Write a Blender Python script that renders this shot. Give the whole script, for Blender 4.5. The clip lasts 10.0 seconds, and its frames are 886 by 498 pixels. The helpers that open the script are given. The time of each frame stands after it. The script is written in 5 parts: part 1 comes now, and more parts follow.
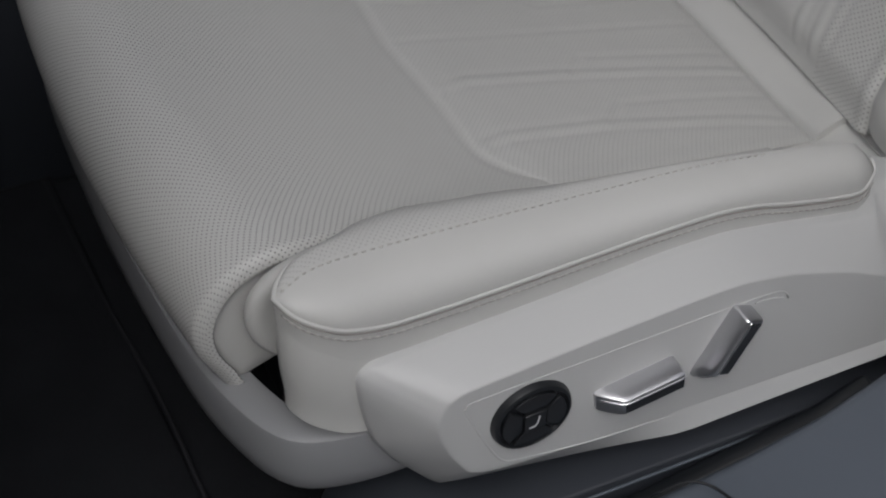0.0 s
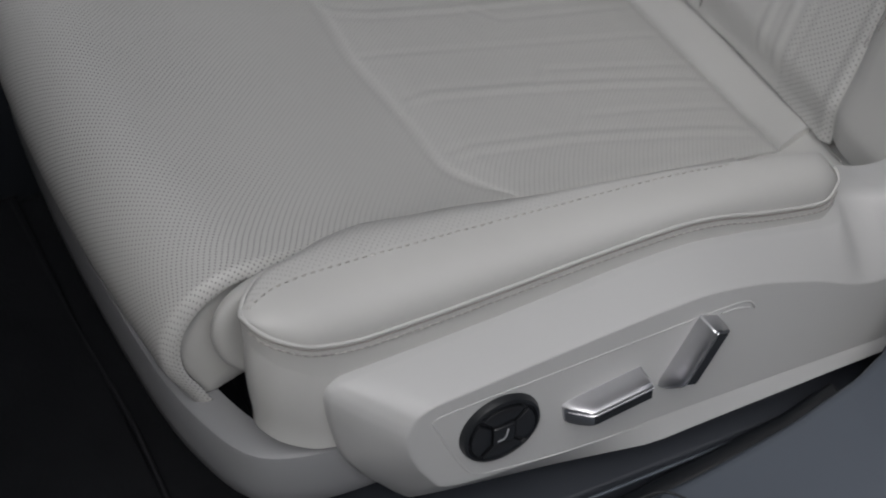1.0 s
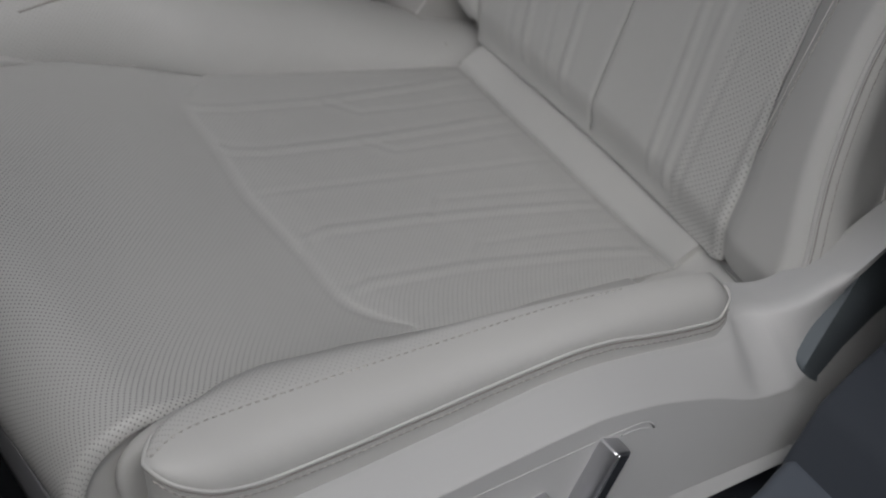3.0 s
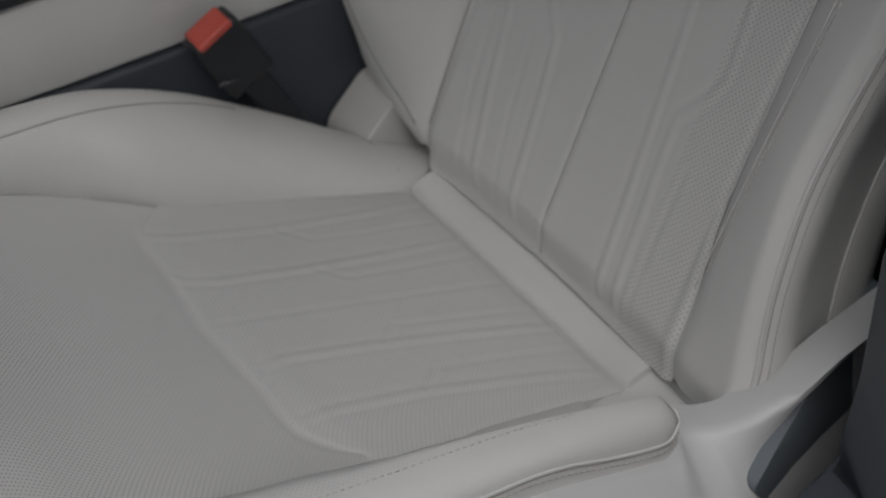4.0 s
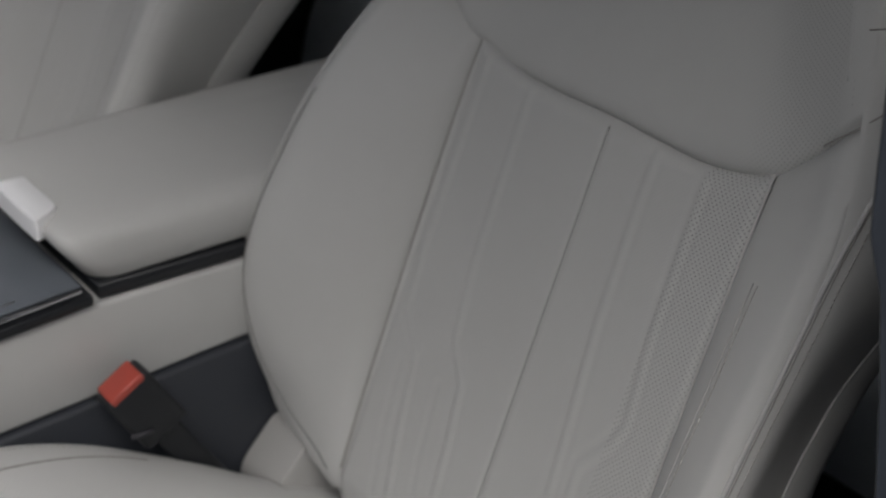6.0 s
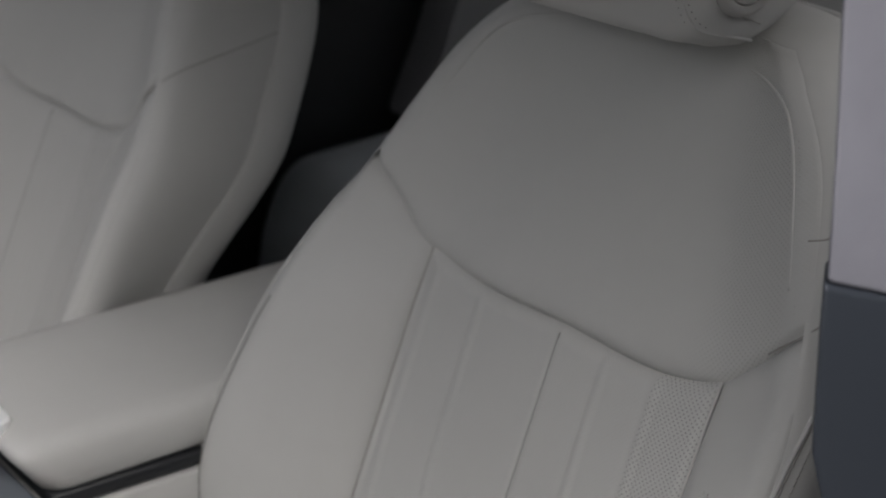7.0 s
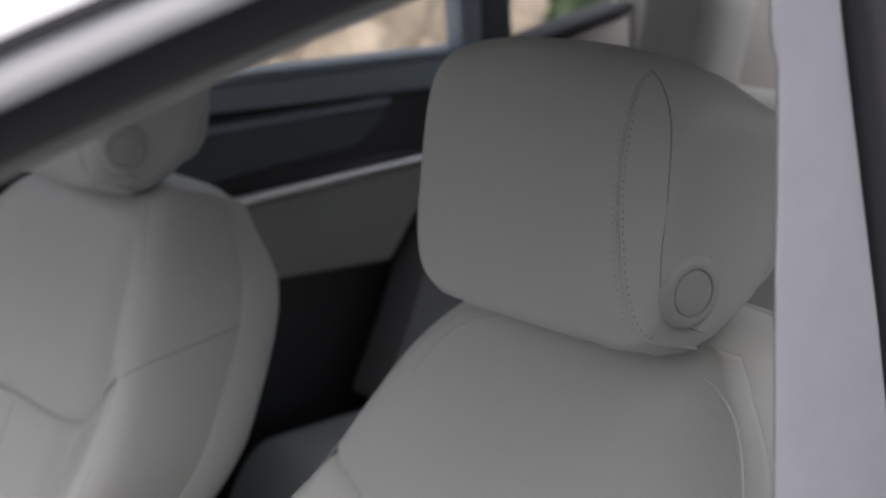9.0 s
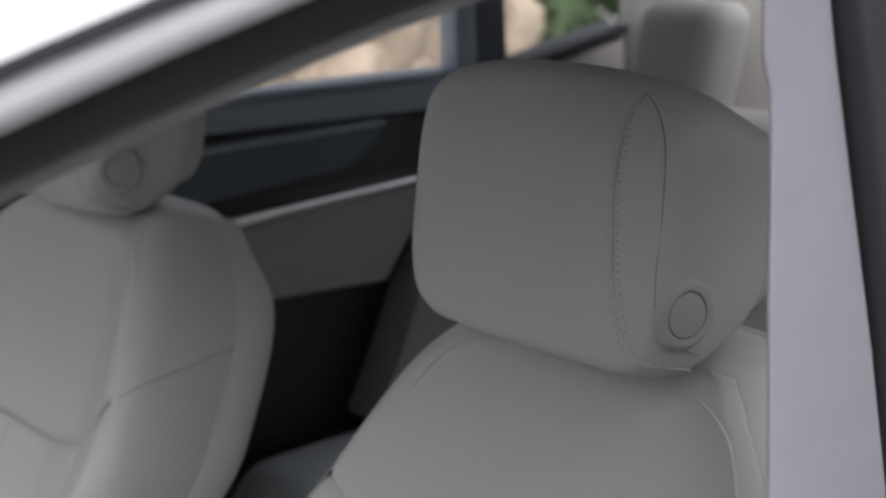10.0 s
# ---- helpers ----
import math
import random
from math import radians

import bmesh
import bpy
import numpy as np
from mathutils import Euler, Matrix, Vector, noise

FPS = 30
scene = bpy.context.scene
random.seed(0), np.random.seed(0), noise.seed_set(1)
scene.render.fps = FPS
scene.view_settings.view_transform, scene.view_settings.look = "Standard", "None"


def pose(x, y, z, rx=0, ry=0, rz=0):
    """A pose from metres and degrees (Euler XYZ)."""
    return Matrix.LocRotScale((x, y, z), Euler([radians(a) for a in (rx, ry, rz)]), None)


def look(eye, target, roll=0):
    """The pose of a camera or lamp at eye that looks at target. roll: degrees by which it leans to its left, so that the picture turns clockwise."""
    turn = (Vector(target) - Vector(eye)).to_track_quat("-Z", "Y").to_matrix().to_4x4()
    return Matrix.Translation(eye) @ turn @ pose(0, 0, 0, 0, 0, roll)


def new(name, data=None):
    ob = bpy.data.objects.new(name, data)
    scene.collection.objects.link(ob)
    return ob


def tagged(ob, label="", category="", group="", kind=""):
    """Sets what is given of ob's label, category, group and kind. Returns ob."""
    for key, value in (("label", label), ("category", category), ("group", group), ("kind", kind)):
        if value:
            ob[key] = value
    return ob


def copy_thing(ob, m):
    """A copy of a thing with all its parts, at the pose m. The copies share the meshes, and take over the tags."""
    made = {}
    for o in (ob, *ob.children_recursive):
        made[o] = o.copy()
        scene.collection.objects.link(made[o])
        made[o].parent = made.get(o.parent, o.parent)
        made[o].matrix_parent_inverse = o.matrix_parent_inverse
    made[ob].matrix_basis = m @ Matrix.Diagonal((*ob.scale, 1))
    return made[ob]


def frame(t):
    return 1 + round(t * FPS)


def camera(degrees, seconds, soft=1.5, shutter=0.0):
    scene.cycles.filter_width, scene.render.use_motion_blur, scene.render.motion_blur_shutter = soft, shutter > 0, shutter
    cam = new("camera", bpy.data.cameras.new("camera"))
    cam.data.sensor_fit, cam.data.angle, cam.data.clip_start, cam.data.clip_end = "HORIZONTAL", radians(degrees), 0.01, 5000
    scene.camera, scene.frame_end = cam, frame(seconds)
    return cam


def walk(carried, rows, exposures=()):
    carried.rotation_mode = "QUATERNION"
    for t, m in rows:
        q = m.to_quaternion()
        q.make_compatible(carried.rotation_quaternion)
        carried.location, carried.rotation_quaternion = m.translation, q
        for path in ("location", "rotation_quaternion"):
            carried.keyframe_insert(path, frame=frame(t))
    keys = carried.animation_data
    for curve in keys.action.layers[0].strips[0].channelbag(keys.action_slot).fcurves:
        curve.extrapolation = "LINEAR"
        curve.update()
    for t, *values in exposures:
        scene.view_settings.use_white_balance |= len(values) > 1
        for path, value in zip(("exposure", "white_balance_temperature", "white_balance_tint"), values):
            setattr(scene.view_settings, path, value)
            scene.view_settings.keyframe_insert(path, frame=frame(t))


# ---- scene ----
# x runs towards the car's tail, y inwards across the car, z up; the floor lies at z = 0.08.
cam = camera(29.46, 10.0, soft=2.0)
cam.data.dof.use_dof = True
cam.data.dof.focus_distance, cam.data.dof.aperture_fstop = 1.04, 8.0
PATH = [
    (0, (-0.1118, -0.5607, 1.0792), (0.2014, 0.0792, 0.3774), 0.34),
    (0.5, (-0.1102, -0.5614, 1.0790), (0.2094, 0.0766, 0.3784), 0.45),
    (1, (-0.1083, -0.5621, 1.0805), (0.2216, 0.0752, 0.3840), 0.49),
    (1.5, (-0.1060, -0.5630, 1.0836), (0.2358, 0.0744, 0.3931), 0.59),
    (2, (-0.1034, -0.5641, 1.0886), (0.2550, 0.0752, 0.4083), 0.70),
    (2.2, (-0.1023, -0.5646, 1.0911), (0.2628, 0.0762, 0.4158), 0.70),
    (3.3, (-0.0952, -0.5684, 1.1095), (0.3081, 0.0878, 0.4716), 0.51),
    (3.5, (-0.0937, -0.5693, 1.1137), (0.3172, 0.0909, 0.4849), 0.59),
    (4, (-0.0900, -0.5717, 1.1251), (0.3404, 0.1010, 0.5232), 0.46),
    (4.5, (-0.0862, -0.5744, 1.1377), (0.3618, 0.1107, 0.5632), 0.32),
    (5, (-0.0822, -0.5775, 1.1513), (0.3865, 0.1215, 0.6111), 0.38),
    (5.5, (-0.0782, -0.5808, 1.1655), (0.4111, 0.1327, 0.6642), 0.41),
    (5.7, (-0.0767, -0.5822, 1.1714), (0.4220, 0.1371, 0.6877), 0.39),
    (6.8, (-0.0685, -0.5902, 1.2031), (0.4790, 0.1551, 0.8227), 0.11),
    (7, (-0.0672, -0.5917, 1.2086), (0.4870, 0.1582, 0.8472), -0.03),
    (7.5, (-0.0641, -0.5952, 1.2216), (0.5053, 0.1632, 0.9044), -0.12),
    (8, (-0.0615, -0.5985, 1.2330), (0.5201, 0.1673, 0.9589), -0.25),
    (8.5, (-0.0596, -0.6014, 1.2423), (0.5293, 0.1707, 1.0033), -0.15),
    (9, (-0.0585, -0.6037, 1.2488), (0.5349, 0.1713, 1.0314), -0.16),
    (9.5, (-0.0584, -0.6052, 1.2519), (0.5371, 0.1704, 1.0423), -0.18),
    (10, (-0.0593, -0.6057, 1.2507), (0.5377, 0.1697, 1.0449), -0.10),
]
walk(cam, [(t, look(eye, target, roll)) for t, eye, target, roll in PATH],
     exposures=[(0.0, -0.15, 6400, 11), (2.5, -0.25, 6420, 11), (4.0, -0.33, 6450, 11), (5.5, -0.20, 6500, 11), (7.0, 0.22, 6620, 11.5), (8.0, 0.55, 6600, 12), (9.0, 0.80, 6520, 12), (10.0, 0.83, 6510, 12)])

# ---- world and light ----
world = bpy.data.worlds.new("overcast_sky")
scene.world = world
world.use_nodes = True
_n, _l = world.node_tree.nodes, world.node_tree.links
_sky = _n.new("ShaderNodeTexSky")
_sky.sky_type, _sky.sun_disc = "NISHITA", False
_sky.sun_elevation, _sky.sun_rotation = radians(55), radians(211)
_sky.air_density, _sky.dust_density = 1.0, 6.0
_soft = _n.new("ShaderNodeHueSaturation")
_soft.inputs["Saturation"].default_value = 0.28
_l.new(_sky.outputs["Color"], _soft.inputs["Color"])
_l.new(_soft.outputs["Color"], _n["Background"].inputs["Color"])
_n["Background"].inputs["Strength"].default_value = 0.125
_sun = bpy.data.lights.new("sun", "SUN")
_sun.energy, _sun.angle, _sun.color = 0.58, radians(56), (0.96, 0.985, 1.03)
sun = new("sun", _sun)
sun.matrix_world = look((-0.515, -0.857, 1.43), (0.0, 0.0, 0.0))


# ---- materials ----
def material(name, colour, rough=0.5, metal=0.0, grain=0.0, grain_size=0.004, mottle=0.06, mottle_size=0.12,
             coat=0.0, specular=0.5):
    """A surface with a fine relief and a broad, faint unevenness of colour."""
    m = bpy.data.materials.new(name)
    m.use_nodes = True
    n, l = m.node_tree.nodes, m.node_tree.links
    b = n["Principled BSDF"]
    co = n.new("ShaderNodeTexCoord")
    big = n.new("ShaderNodeTexNoise")
    big.inputs["Scale"].default_value, big.inputs["Detail"].default_value = 1 / mottle_size, 4
    l.new(co.outputs["Object"], big.inputs["Vector"])
    mix = n.new("ShaderNodeMix")
    mix.data_type = "RGBA"
    mix.inputs["A"].default_value = (*[c * (1 - mottle) for c in colour], 1)
    mix.inputs["B"].default_value = (*[min(1, c * (1 + mottle)) for c in colour], 1)
    l.new(big.outputs["Fac"], mix.inputs["Factor"])
    l.new(mix.outputs["Result"], b.inputs["Base Color"])
    b.inputs["Roughness"].default_value, b.inputs["Metallic"].default_value = rough, metal
    b.inputs["Specular IOR Level"].default_value = specular
    b.inputs["Coat Weight"].default_value = coat
    if grain:
        fine = n.new("ShaderNodeTexNoise")
        fine.inputs["Scale"].default_value, fine.inputs["Detail"].default_value = 1 / grain_size, 3
        l.new(co.outputs["Object"], fine.inputs["Vector"])
        bump = n.new("ShaderNodeBump")
        bump.inputs["Strength"].default_value, bump.inputs["Distance"].default_value = grain, grain_size * 0.3
        l.new(fine.outputs["Fac"], bump.inputs["Height"])
        l.new(bump.outputs["Normal"], b.inputs["Normal"])
        rr = n.new("ShaderNodeMapRange")
        rr.inputs["To Min"].default_value, rr.inputs["To Max"].default_value = rough - 0.06, rough + 0.06
        l.new(big.outputs["Fac"], rr.inputs["Value"])
        l.new(rr.outputs["Result"], b.inputs["Roughness"])
    return m


def leather(name, colour, holes=0.0, pitch=0.0041, radius=0.165, rough=0.46, zone=None):
    """Grained leather; holes: depth of tone of a staggered grid of punched holes laid out in metres on the UV map."""
    m = bpy.data.materials.new(name)
    m.use_nodes = True
    n, l = m.node_tree.nodes, m.node_tree.links
    b = n["Principled BSDF"]
    b.inputs["Specular IOR Level"].default_value = 0.4
    co = n.new("ShaderNodeTexCoord")

    def tex(kind, scale, detail=None):
        t = n.new(kind)
        t.inputs["Scale"].default_value = scale
        if detail is not None:
            t.inputs["Detail"].default_value = detail
        l.new(co.outputs["Object"], t.inputs["Vector"])
        return t

    def math(op, a, c=None):
        q = n.new("ShaderNodeMath")
        q.operation = op
        for i, v in enumerate((a, c)):
            if v is None:
                continue
            if isinstance(v, (int, float)):
                q.inputs[i].default_value = v
            else:
                l.new(v, q.inputs[i])
        return q.outputs[0]

    big = tex("ShaderNodeTexNoise", 7.0, 5)
    mid = tex("ShaderNodeTexNoise", 60.0, 4)
    cells = tex("ShaderNodeTexVoronoi", 900.0)
    tone = math("ADD", math("MULTIPLY", big.outputs["Fac"], 0.75), math("MULTIPLY", mid.outputs["Fac"], 0.25))
    mix = n.new("ShaderNodeMix")
    mix.data_type = "RGBA"
    mix.inputs["A"].default_value = (*[c * 0.93 for c in colour], 1)
    mix.inputs["B"].default_value = (*[c * 1.06 for c in colour], 1)
    l.new(tone, mix.inputs["Factor"])
    out = mix.outputs["Result"]
    height = math("ADD", math("MULTIPLY", cells.outputs["Distance"], 0.25), math("MULTIPLY", mid.outputs["Fac"], 1.6))
    if holes:
        def lattice(shift):
            v = n.new("ShaderNodeVectorMath")
            v.operation = "MULTIPLY_ADD"
            v.inputs[1].default_value = (1 / pitch, 1 / pitch, 0)
            v.inputs[2].default_value = (shift, shift, 0)
            l.new(co.outputs["UV"], v.inputs[0])
            f = n.new("ShaderNodeVectorMath")
            f.operation = "FRACTION"
            l.new(v.outputs[0], f.inputs[0])
            s = n.new("ShaderNodeVectorMath")
            s.operation = "SUBTRACT"
            s.inputs[1].default_value = (0.5, 0.5, 0)
            l.new(f.outputs[0], s.inputs[0])
            q = n.new("ShaderNodeVectorMath")
            q.operation = "LENGTH"
            l.new(s.outputs[0], q.inputs[0])
            return q.outputs["Value"]
        near = math("MINIMUM", lattice(0.0), lattice(0.5))
        dot = n.new("ShaderNodeMapRange")
        dot.interpolation_type = "SMOOTHSTEP"
        dot.inputs["From Min"].default_value, dot.inputs["From Max"].default_value = radius, radius * 0.6
        l.new(near, dot.inputs["Value"])
        patchy = n.new("ShaderNodeMapRange")
        patchy.inputs["From Min"].default_value, patchy.inputs["From Max"].default_value = 0.35, 0.6
        patchy.inputs["To Min"].default_value = 0.55
        l.new(big.outputs["Fac"], patchy.inputs["Value"])
        fac = math("MULTIPLY", math("MULTIPLY", dot.outputs["Result"], patchy.outputs["Result"]), holes)
        if zone:
            axis, middle, lo, hi, rim = zone
            sep = n.new("ShaderNodeSeparateXYZ")
            l.new(co.outputs["UV"], sep.inputs[0])
            reach = math("SUBTRACT", sep.outputs[axis], middle)
            if axis == "X":
                reach = math("ABSOLUTE", reach)
            span = n.new("ShaderNodeMapRange")
            span.interpolation_type = "SMOOTHSTEP"
            span.inputs["From Min"].default_value, span.inputs["From Max"].default_value = lo, hi
            span.inputs["To Min"].default_value = 0.0 if axis == "X" else 0.25
            l.new(reach, span.inputs["Value"])
            fac = math("MULTIPLY", fac, span.outputs["Result"])
            if rim:
                edge = n.new("ShaderNodeMapRange")
                edge.inputs["From Min"].default_value, edge.inputs["From Max"].default_value = rim * 0.7, rim
                l.new(reach, edge.inputs["Value"])
                fac = math("MULTIPLY", fac, edge.outputs["Result"])
        dark = n.new("ShaderNodeMix")
        dark.data_type = "RGBA"
        dark.inputs["B"].default_value = (*[c * 0.10 for c in colour], 1)
        l.new(out, dark.inputs["A"])
        l.new(fac, dark.inputs["Factor"])
        out = dark.outputs["Result"]
        height = math("SUBTRACT", height, math("MULTIPLY", dot.outputs["Result"], 1.2))
    l.new(out, b.inputs["Base Color"])
    rr = n.new("ShaderNodeMapRange")
    rr.inputs["To Min"].default_value, rr.inputs["To Max"].default_value = rough - 0.07, rough + 0.08
    l.new(big.outputs["Fac"], rr.inputs["Value"])
    l.new(rr.outputs["Result"], b.inputs["Roughness"])
    bump = n.new("ShaderNodeBump")
    bump.inputs["Strength"].default_value, bump.inputs["Distance"].default_value = 0.22, 0.0004
    l.new(height, bump.inputs["Height"])
    soft = tex("ShaderNodeTexNoise", 22.0, 2)
    fold = n.new("ShaderNodeBump")
    fold.inputs["Strength"].default_value, fold.inputs["Distance"].default_value = 0.16, 0.0030
    l.new(soft.outputs["Fac"], fold.inputs["Height"])
    l.new(fold.outputs["Normal"], bump.inputs["Normal"])
    l.new(bump.outputs["Normal"], b.inputs["Normal"])
    return m


CREAM = (0.498, 0.499, 0.485)
M_LEATHER = leather("cream_leather", CREAM)
M_PERF = leather("cream_perforated_leather", CREAM, holes=0.88, radius=0.165, zone=("Y", 0.0, -0.12, -0.02, 0))
M_PERF_YOKE = leather("cream_side_perforated_leather", CREAM, holes=0.5, pitch=0.0044, zone=("X", 0.0, 0.11, 0.05, 0.024))
M_PERF_BACK = leather("cream_coarsely_perforated_leather", CREAM, holes=0.75, radius=0.16, pitch=0.0048)
M_BACK = leather("cream_fine_leather", CREAM, holes=0.16, radius=0.13)
M_PERF_SOFT = leather("cream_lightly_perforated_leather", CREAM, holes=0.40, radius=0.14)
M_PERF_STRIP = leather("cream_front_perforated_leather", CREAM, holes=0.5, radius=0.14, zone=("X", 0.0, 0.27, 0.14, 0))
M_PIPE = leather("cream_piping", CREAM, rough=0.52)
# Threads, and dark cords that put the shade of seams and gaps into colour.
M_STITCH_SHADE = material("dark_grey_thread_and_gap_shade", (0.20, 0.195, 0.185), 0.8)
M_SEAM = material("taupe_thread_and_seam_shade", (0.30, 0.285, 0.27), 0.8)
M_BUTTON = material("cream_button_plastic", (0.415, 0.41, 0.395), 0.45, grain=0.1, grain_size=0.001, mottle=0.03)
M_THREAD = material("cream_thread", (0.46, 0.45, 0.43), 0.9, specular=0.1)
M_PLASTIC = material("pale_grey_plastic", (0.465, 0.470, 0.468), 0.42, grain=0.12, grain_size=0.0012, mottle=0.03)
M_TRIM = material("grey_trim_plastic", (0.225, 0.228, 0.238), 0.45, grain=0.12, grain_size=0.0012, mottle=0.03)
M_SLATE = material("slate_grey_plastic", (0.085, 0.099, 0.121), 0.5, grain=0.2, grain_size=0.0015)
M_SLATE_DARK = material("dark_slate_plastic", (0.030, 0.034, 0.042), 0.5, grain=0.2, grain_size=0.0015)
M_SLATE_LIGHT = material("pale_lit_slate_plastic", (0.33, 0.385, 0.45), 0.5, grain=0.2, grain_size=0.0015)
M_SLATE_MID = material("deep_slate_plastic", (0.040, 0.047, 0.060), 0.5, grain=0.2, grain_size=0.0015)
M_BLACK = material("black_plastic", (0.010, 0.0115, 0.014), 0.4, grain=0.15, grain_size=0.001)
M_GLOSS_BLACK = material("gloss_black_plastic", (0.012, 0.013, 0.015), 0.24, grain=0.08, grain_size=0.0008)
M_RUBBER = material("black_rubber", (0.040, 0.039, 0.046), 0.6, grain=0.2, grain_size=0.002)
M_CARPET = material("charcoal_carpet", (0.014, 0.015, 0.017), 0.95, grain=0.9, grain_size=0.003, mottle=0.3, mottle_size=0.05, specular=0.08)
M_CARPET_EDGE = material("charcoal_binding", (0.024, 0.025, 0.028), 0.9, grain=0.6, grain_size=0.002, specular=0.1)
M_SATIN = material("satin_metal", (0.62, 0.62, 0.64), 0.30, metal=1.0, grain=0.08, grain_size=0.0008, mottle=0.03)
M_SILVER = material("brushed_silver", (0.93, 0.93, 0.94), 0.4, metal=0.1, grain=0.06, grain_size=0.001, mottle=0.03)
M_CHROME = material("bright_chrome", (0.80, 0.80, 0.82), 0.12, metal=1.0, mottle=0.02)
M_RED = material("orange_red_plastic", (0.42, 0.065, 0.045), 0.4, grain=0.1, grain_size=0.001)
M_HEADLINER = material("grey_headliner_fabric", (0.42, 0.41, 0.40), 0.9, grain=0.4, grain_size=0.002)
M_PILLAR = material("pale_grey_woven_trim", (0.285, 0.285, 0.325), 0.85, grain=0.5, grain_size=0.0015, mottle=0.08, mottle_size=0.02)
M_BODY = material("white_car_paint", (0.86, 0.855, 0.89), 0.25, coat=0.6, mottle=0.01)
M_GLOSS = material("gloss_grey_veneer", (0.13, 0.145, 0.165), 0.28, coat=0.25, mottle=0.08, mottle_size=0.05)
M_DOOR_PANEL = material("dim_grey_trim", (0.115, 0.135, 0.150), 0.6, grain=0.3, grain_size=0.002)
M_INSET = material("olive_beige_leatherette", (0.30, 0.305, 0.285), 0.55, grain=0.15, grain_size=0.001)
# Paler and bluer than the seat leather: window light put into the colour.
M_REAR = leather("window_lit_rear_leather", (0.66, 0.71, 0.75))
M_GLYPH = material("white_print", (0.42, 0.43, 0.45), 0.5)
M_GROUND = material("grey_asphalt", (0.12, 0.12, 0.12), 0.9, grain=0.6, grain_size=0.02, mottle=0.15, mottle_size=0.8)
M_ROCK = material("tan_sandstone", (0.33, 0.275, 0.215), 0.9, grain=0.9, grain_size=0.05, mottle=0.75, mottle_size=0.16)
M_LEAF = material("green_foliage", (0.075, 0.12, 0.055), 0.6, mottle=0.4, mottle_size=0.2)


# ---- mesh helpers ----
def make_mesh(name, verts, faces, mat, uvs=None, smooth=True):
    me = bpy.data.meshes.new(name)
    me.from_pydata([tuple(map(float, v)) for v in verts], [], faces)
    me.materials.append(mat)
    if smooth:
        me.polygons.foreach_set("use_smooth", [True] * len(me.polygons))
    if uvs is not None:
        layer = me.uv_layers.new(name="UVMap")
        idx = np.empty(len(me.loops), dtype=np.int32)
        me.loops.foreach_get("vertex_index", idx)
        layer.data.foreach_set("uv", np.asarray(uvs, dtype=np.float32)[idx].ravel())
    me.update()
    return me


def part_mesh(name, me, parent=None, label=""):
    ob = new(name, me)
    if parent is not None:
        ob.parent = parent
        if parent.type == "EMPTY":
            ob.matrix_parent_inverse = Matrix.Translation(-Vector(parent.location))
    if label:
        tagged(ob, label)
    return ob


def part(name, bm, mat, parent=None, label="", smooth=True):
    """Links a bmesh as one mesh object under a thing or a part."""
    me = bpy.data.meshes.new(name)
    bmesh.ops.recalc_face_normals(bm, faces=bm.faces)
    bm.to_mesh(me)
    bm.free()
    me.materials.append(mat)
    me.polygons.foreach_set("use_smooth", [smooth] * len(me.polygons))
    return part_mesh(name, me, parent, label)


def thing(name, at=(0, 0, 0), label="", category="", group="", kind=""):
    ob = new(name)
    ob.location = at
    ob.empty_display_size = 0.05
    return tagged(ob, label, category, group, kind)


def curve_table(x, pts):
    """A smooth curve through (x, y) pairs, flat beyond its ends."""
    xs = [p[0] for p in pts]
    ys = [p[1] for p in pts]
    if x <= xs[0]:
        return ys[0]
    if x >= xs[-1]:
        return ys[-1]
    i = max(k for k in range(len(xs) - 1) if xs[k] <= x)
    h = xs[i + 1] - xs[i]
    t = (x - xs[i]) / h

    def slope(k):
        if k == 0:
            return (ys[1] - ys[0]) / (xs[1] - xs[0])
        if k == len(xs) - 1:
            return (ys[-1] - ys[-2]) / (xs[-1] - xs[-2])
        return (ys[k + 1] - ys[k - 1]) / (xs[k + 1] - xs[k - 1])
    a, b = slope(i) * h, slope(i + 1) * h
    return ((2 * t**3 - 3 * t**2 + 1) * ys[i] + (t**3 - 2 * t**2 + t) * a
            + (-2 * t**3 + 3 * t**2) * ys[i + 1] + (t**3 - t**2) * b)


def path_point(pts, u):
    """A point at u (0 to 1, by length) on a smooth line through points."""
    p = [Vector(q) for q in pts]
    d = [0.0]
    for a, b in zip(p, p[1:]):
        d.append(d[-1] + (b - a).length)
    s = u * d[-1]
    return Vector([curve_table(s, list(zip(d, [q[k] for q in p]))) for k in range(3)])


def path(pts, n):
    return [path_point(pts, i / (n - 1)) for i in range(n)]


def smoothstep(a, b, x):
    t = min(1.0, max(0.0, (x - a) / (b - a)))
    return t * t * (3 - 2 * t)


